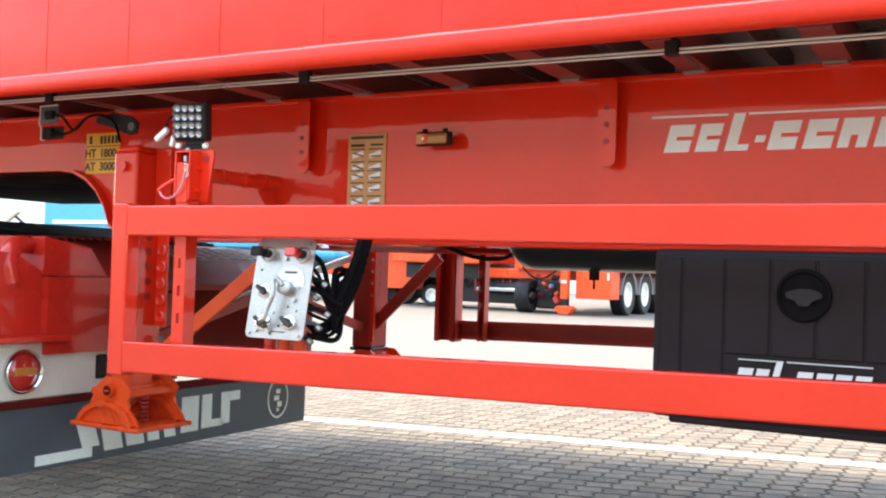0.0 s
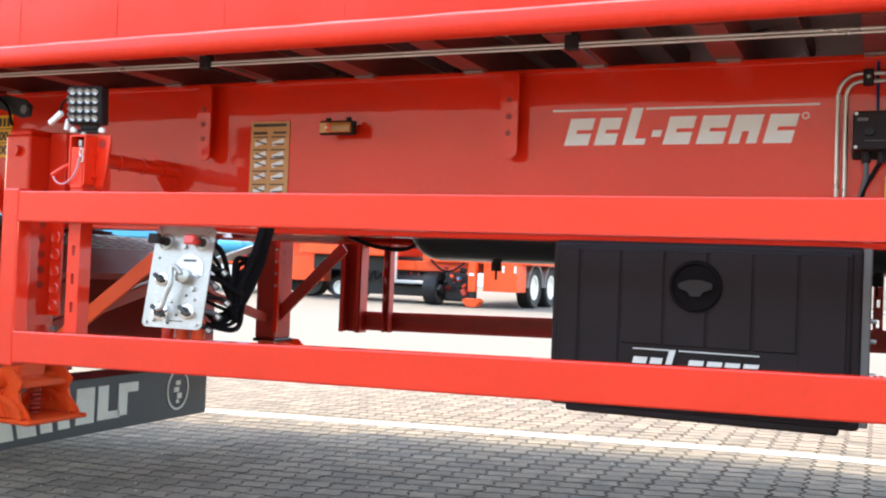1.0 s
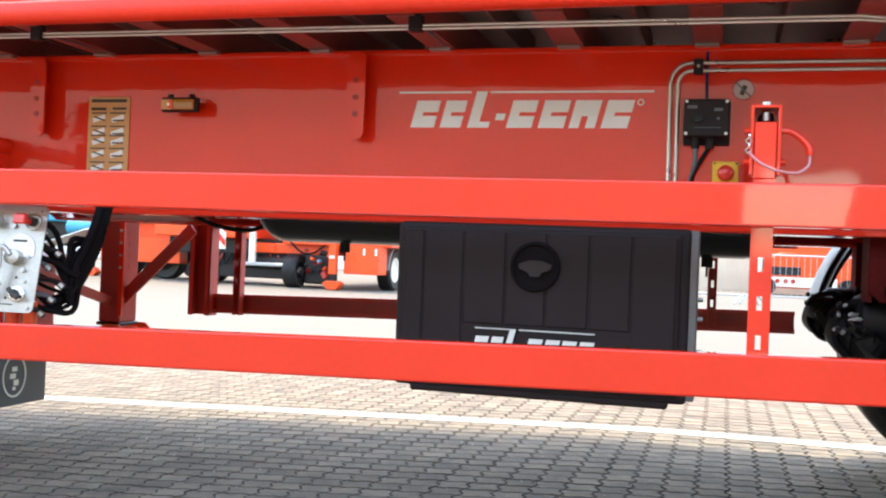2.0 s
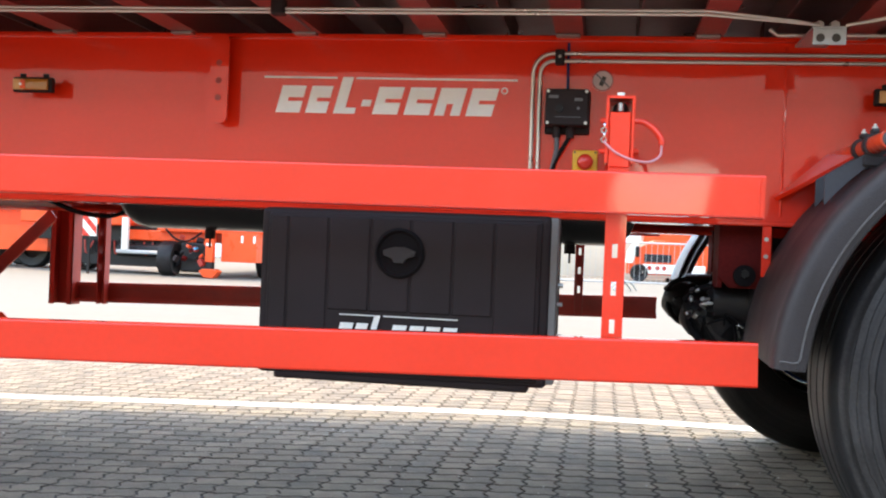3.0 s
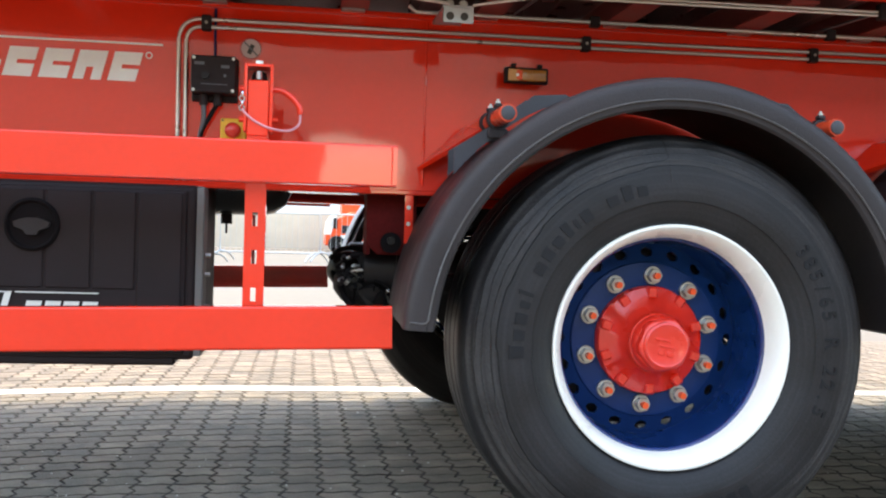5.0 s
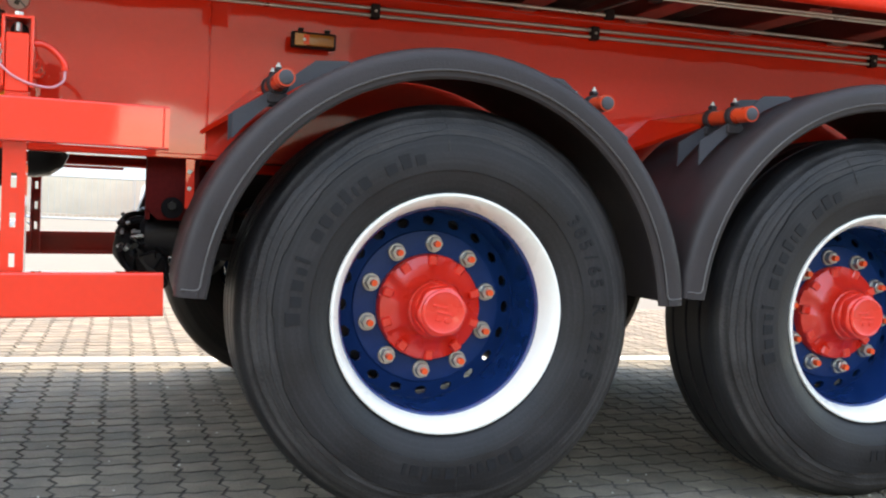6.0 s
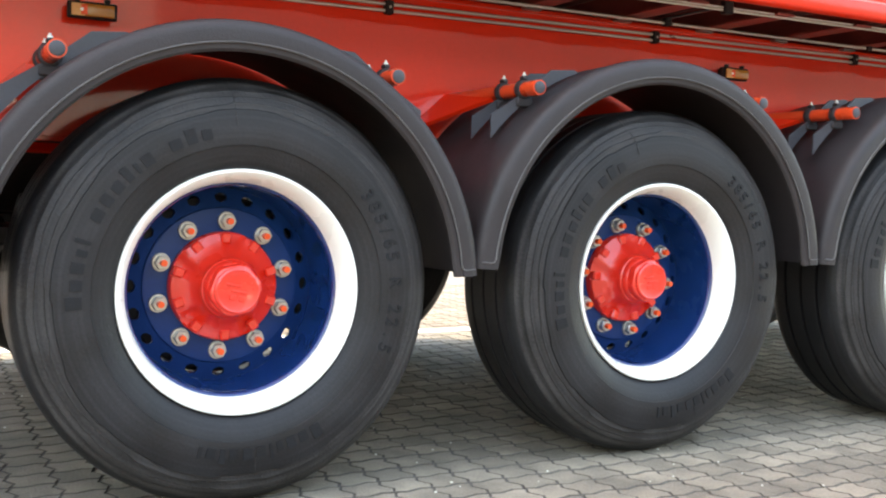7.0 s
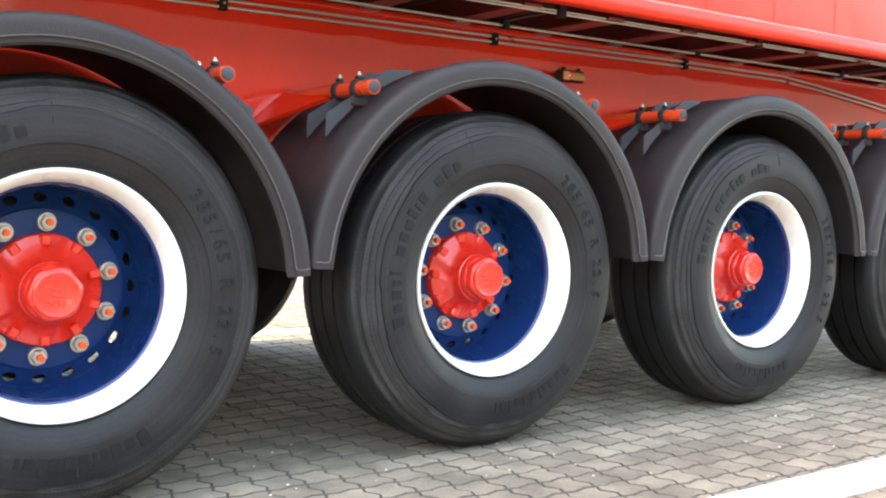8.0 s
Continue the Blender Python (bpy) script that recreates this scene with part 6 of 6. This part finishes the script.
part("tank", cyl(cyl(B(), (-18.6, 21.5, 1.15), (-17.75, 21.5, 1.15), 0.20, seg=20), (-17.75, 21.5, 1.15), (-17.3, 21.5, 1.12), 0.20, 0.03, 20), CYAN, ct, "cyan tank with a tapered end", smooth=40)
for wx in (-28.5, -24.0):
    bg_wheel(ct, wx, 22.1)

# ---- far right: barriers, low wall, vehicles ----
def barrier(x, y):
    g = thing("crowd_barrier", (x, y, 0.0), "galvanised steel crowd barrier on curved feet", "barrier", "crowd barriers")
    z0 = gz(x)
    part("frame", sweep(B(), [(x - 1.1, y, z0 + 0.2), (x - 1.1, y, z0 + 1.10), (x + 1.1, y, z0 + 1.10), (x + 1.1, y, z0 + 0.2), (x - 1.1, y, z0 + 0.2)], 0.022, 8), GALV, g)
    for k in range(17):
        xx = x - 1.0 + 0.125 * k
        part("bar", cyl(B(), (xx, y, z0 + 0.2), (xx, y, z0 + 1.10), 0.004, seg=6), GALV, g)
    for dx in (-1.06, 1.06):
        part("foot", sweep(B(), smoothline([(x + dx + 0.26 * c, y + 0.30 * c, z0 + h) for c, h in ((-1.0, 0.012), (-0.6, 0.15), (0.0, 0.22), (0.6, 0.15), (1.0, 0.012))]), 0.020, 6), GALV, g)
    return g


for k in range(5):
    barrier(-3.90 + 2.24 * k, 20.5 + 0.08 * k)
wall = tagged(part("wall_yard", box(B(), -6.0, 16.0, 33.0, 33.3, 0.0, 1.25), BEIGE), "low beige rendered yard wall", "wall", kind="structure")
bus = thing("parked_van", (0.8, 30.5, 0.0), "white and orange-red van parked behind the barriers", "van")
bm = prism(B(), [(-0.25, 0.20), (3.2, 0.20), (3.2, 1.30), (1.1, 1.30), (0.55, 1.30), (0.10, 0.98), (-0.22, 0.85)], 30.0, 31.6, 0.04)
part("body", bm, ORANGE, bus, "orange-red bodywork")
part("bonnet", prism(B(), [(-0.26, 0.55), (-0.05, 0.55), (0.16, 1.30), (0.05, 1.31), (-0.20, 0.95)], 29.97, 31.6, 0.02), WHITE, bus, "white front panel")
part("side_glass", box(B(), 0.30, 1.15, 29.96, 29.985, 0.60, 0.86, 0.01, 1), GLASSD, bus)
part("lower_panel", box(B(), 0.25, 2.2, 29.955, 29.985, 0.24, 0.54, 0.02, 1), WHITE, bus, "pale sill panel")
for x in (0.48, 0.72, 0.93):
    part("lamp", cyl(B(), (x, 29.93, 0.42), (x, 29.97, 0.42), 0.07, seg=16), REDLENS, bus, "red lamp")
part("mirror", box(B(), 0.02, 0.14, 29.8, 29.95, 0.75, 1.10, 0.03, 2), BLACKM, bus)
for wx in (0.15, 2.5):
    bg_wheel(bus, wx, 29.9, 0.28)
sh = thing("orange_container", (4.5, 36, 0.0), "orange container standing behind the yard wall", "container")
part("shell", box(B(), 0.45, 7.0, 35.0, 37.4, 0.0, 2.9, 0.03, 1), ORANGE, sh)

# pale hall across the yard; its added length and height block low sky light
tagged(part("wall_far_hall", box(B(), -90, 60, 46.0, 46.3, -0.5, 9.0), mat("pale_hall_cladding", (0.72, 0.71, 0.68), 0.6, var=0.06, scale=0.8)), "pale hall wall across the yard", "wall", kind="structure")
# unseen walls added behind the viewer to shape bounced light and reflections
# the right stretch is darker to tone down what the beam mirrors
UNSEEN_WALL_DARK = mat("dark_unseen_wall_cladding", (0.15, 0.125, 0.10), 0.6, var=0.15, scale=1.0)
UNSEEN_WALL = mat("unseen_wall_cladding", (0.43, 0.375, 0.30), 0.6, var=0.15, scale=1.0)
for x0, x1, z0 in ((-45, -0.7, gz(-45) - 0.1), (-0.7, 0.9, 2.3), (0.9, 3.2, gz(-45) - 0.1), (3.2, 45, gz(-45) - 0.1)):
    tagged(part("wall_unseen", box(B(), x0, x1, -15.3, -15.0, z0, 6.0), UNSEEN_WALL if x0 < 3.0 else UNSEEN_WALL_DARK), "plain grey-brown wall added out of view, with an opening left for reflections", "wall", kind="structure")

# ---- pavers: the stretch beside the wheels as single stones, the rest joined ----
PL, PW, AX, AY = 0.1112, 0.1038, 0.0118, -0.0070


def paver_ring(ix, iy, z):
    """One outline of a stone; the joints between the rows are wider than those within a row."""
    hx, hy = PL / 2 - ix, PW / 2 - iy
    fr = (0.0, 0.28, 0.72)
    pts = []
    for f in fr:
        pts.append((-hx + 2 * hx * f, -hy + AY * math.sin(2 * math.pi * f), z))
    for f in fr:
        pts.append((hx + AX * math.sin(2 * math.pi * f), -hy + 2 * hy * f, z))
    for f in fr:
        pts.append((hx - 2 * hx * f, hy + AY * math.sin(2 * math.pi * (1 - f)), z))
    for f in fr:
        pts.append((-hx + AX * math.sin(2 * math.pi * (1 - f)), hy - 2 * hy * f, z))
    return pts


def paver_geom():
    rings = [paver_ring(0.0020, 0.0034, -0.02), paver_ring(0.0020, 0.0034, -0.0036), paver_ring(0.0042, 0.0060, 0.0)]
    v = [p for r in rings for p in r]
    n = 12
    f = [tuple(range(2 * n, 3 * n))]
    for a in (0, n):
        for k in range(n):
            f.append((a + k, a + (k + 1) % n, a + n + (k + 1) % n, a + n + k))
    return v, f


pv, pf = paver_geom()
pm = bpy.data.meshes.new("paver")
pm.from_pydata(pv, [], pf)
pm.materials.append(PAVER)
pm.materials.append(JOINT)
for k, f in enumerate(pm.polygons):
    f.material_index = 1 if k else 0        # dirt clings to the sides and arrises of each stone
rnd = random.Random(11)
jv, jf = [], []
nx0, nx1, ny0, ny1 = -70, 66, -42, 50
for j in range(ny0, ny1):
    for i in range(nx0, nx1):
        x, y = -1.036 + (i + 0.5) * PL, 1.000 + (j - 8.5) * PW
        z = gz(x) + rnd.uniform(-0.0012, 0.0008)
        sl = math.degrees(math.atan2(gz(x + 0.05) - gz(x - 0.05), 0.1))
        m = Matrix.Translation((x, y, z)) @ pose(0, 0, 0, rnd.uniform(-0.35, 0.35), -sl + rnd.uniform(-0.3, 0.3), rnd.uniform(-0.5, 0.5)) @ Matrix.Diagonal((rnd.uniform(0.968, 1.006), rnd.uniform(0.985, 1.005), 1, 1))
        if 0.62 < x < 2.55 and -0.96 < y < 0.62:
            ob = new("paver", pm)
            ob.parent = ground
            ob.matrix_basis = m
        else:
            b = len(jv)
            jv += [tuple(m @ Vector(p)) for p in pv]
            jf += [tuple(b + k for k in f) for f in pf]
jm = bpy.data.meshes.new("pavers")
jm.from_pydata(jv, [], jf)
jm.materials.append(PAVER)
jm.materials.append(JOINT)
jm.polygons.foreach_set("material_index", [1 if k % len(pf) else 0 for k in range(len(jf))])
rest = new("pavers", jm)
rest.parent = ground
tagged(rest, "grey-beige interlocking concrete pavers", kind="stuff")

# loose grit on the pavers
bm = B()
for k in range(330):
    x, y = rnd.uniform(-4.5, 3.8), rnd.uniform(-0.7, 2.2)
    r = rnd.uniform(0.0015, 0.0045)
    bmesh.ops.create_icosphere(bm, subdivisions=1, radius=r, matrix=Matrix.Translation((x, y, gz(x) + r * 0.5)) @ Matrix.Diagonal((1.0, rnd.uniform(0.6, 1.4), 0.7, 1)))
tagged(part("grit", bm, CREAM), "pale loose grit scattered on the pavers", "grit", kind="stuff")
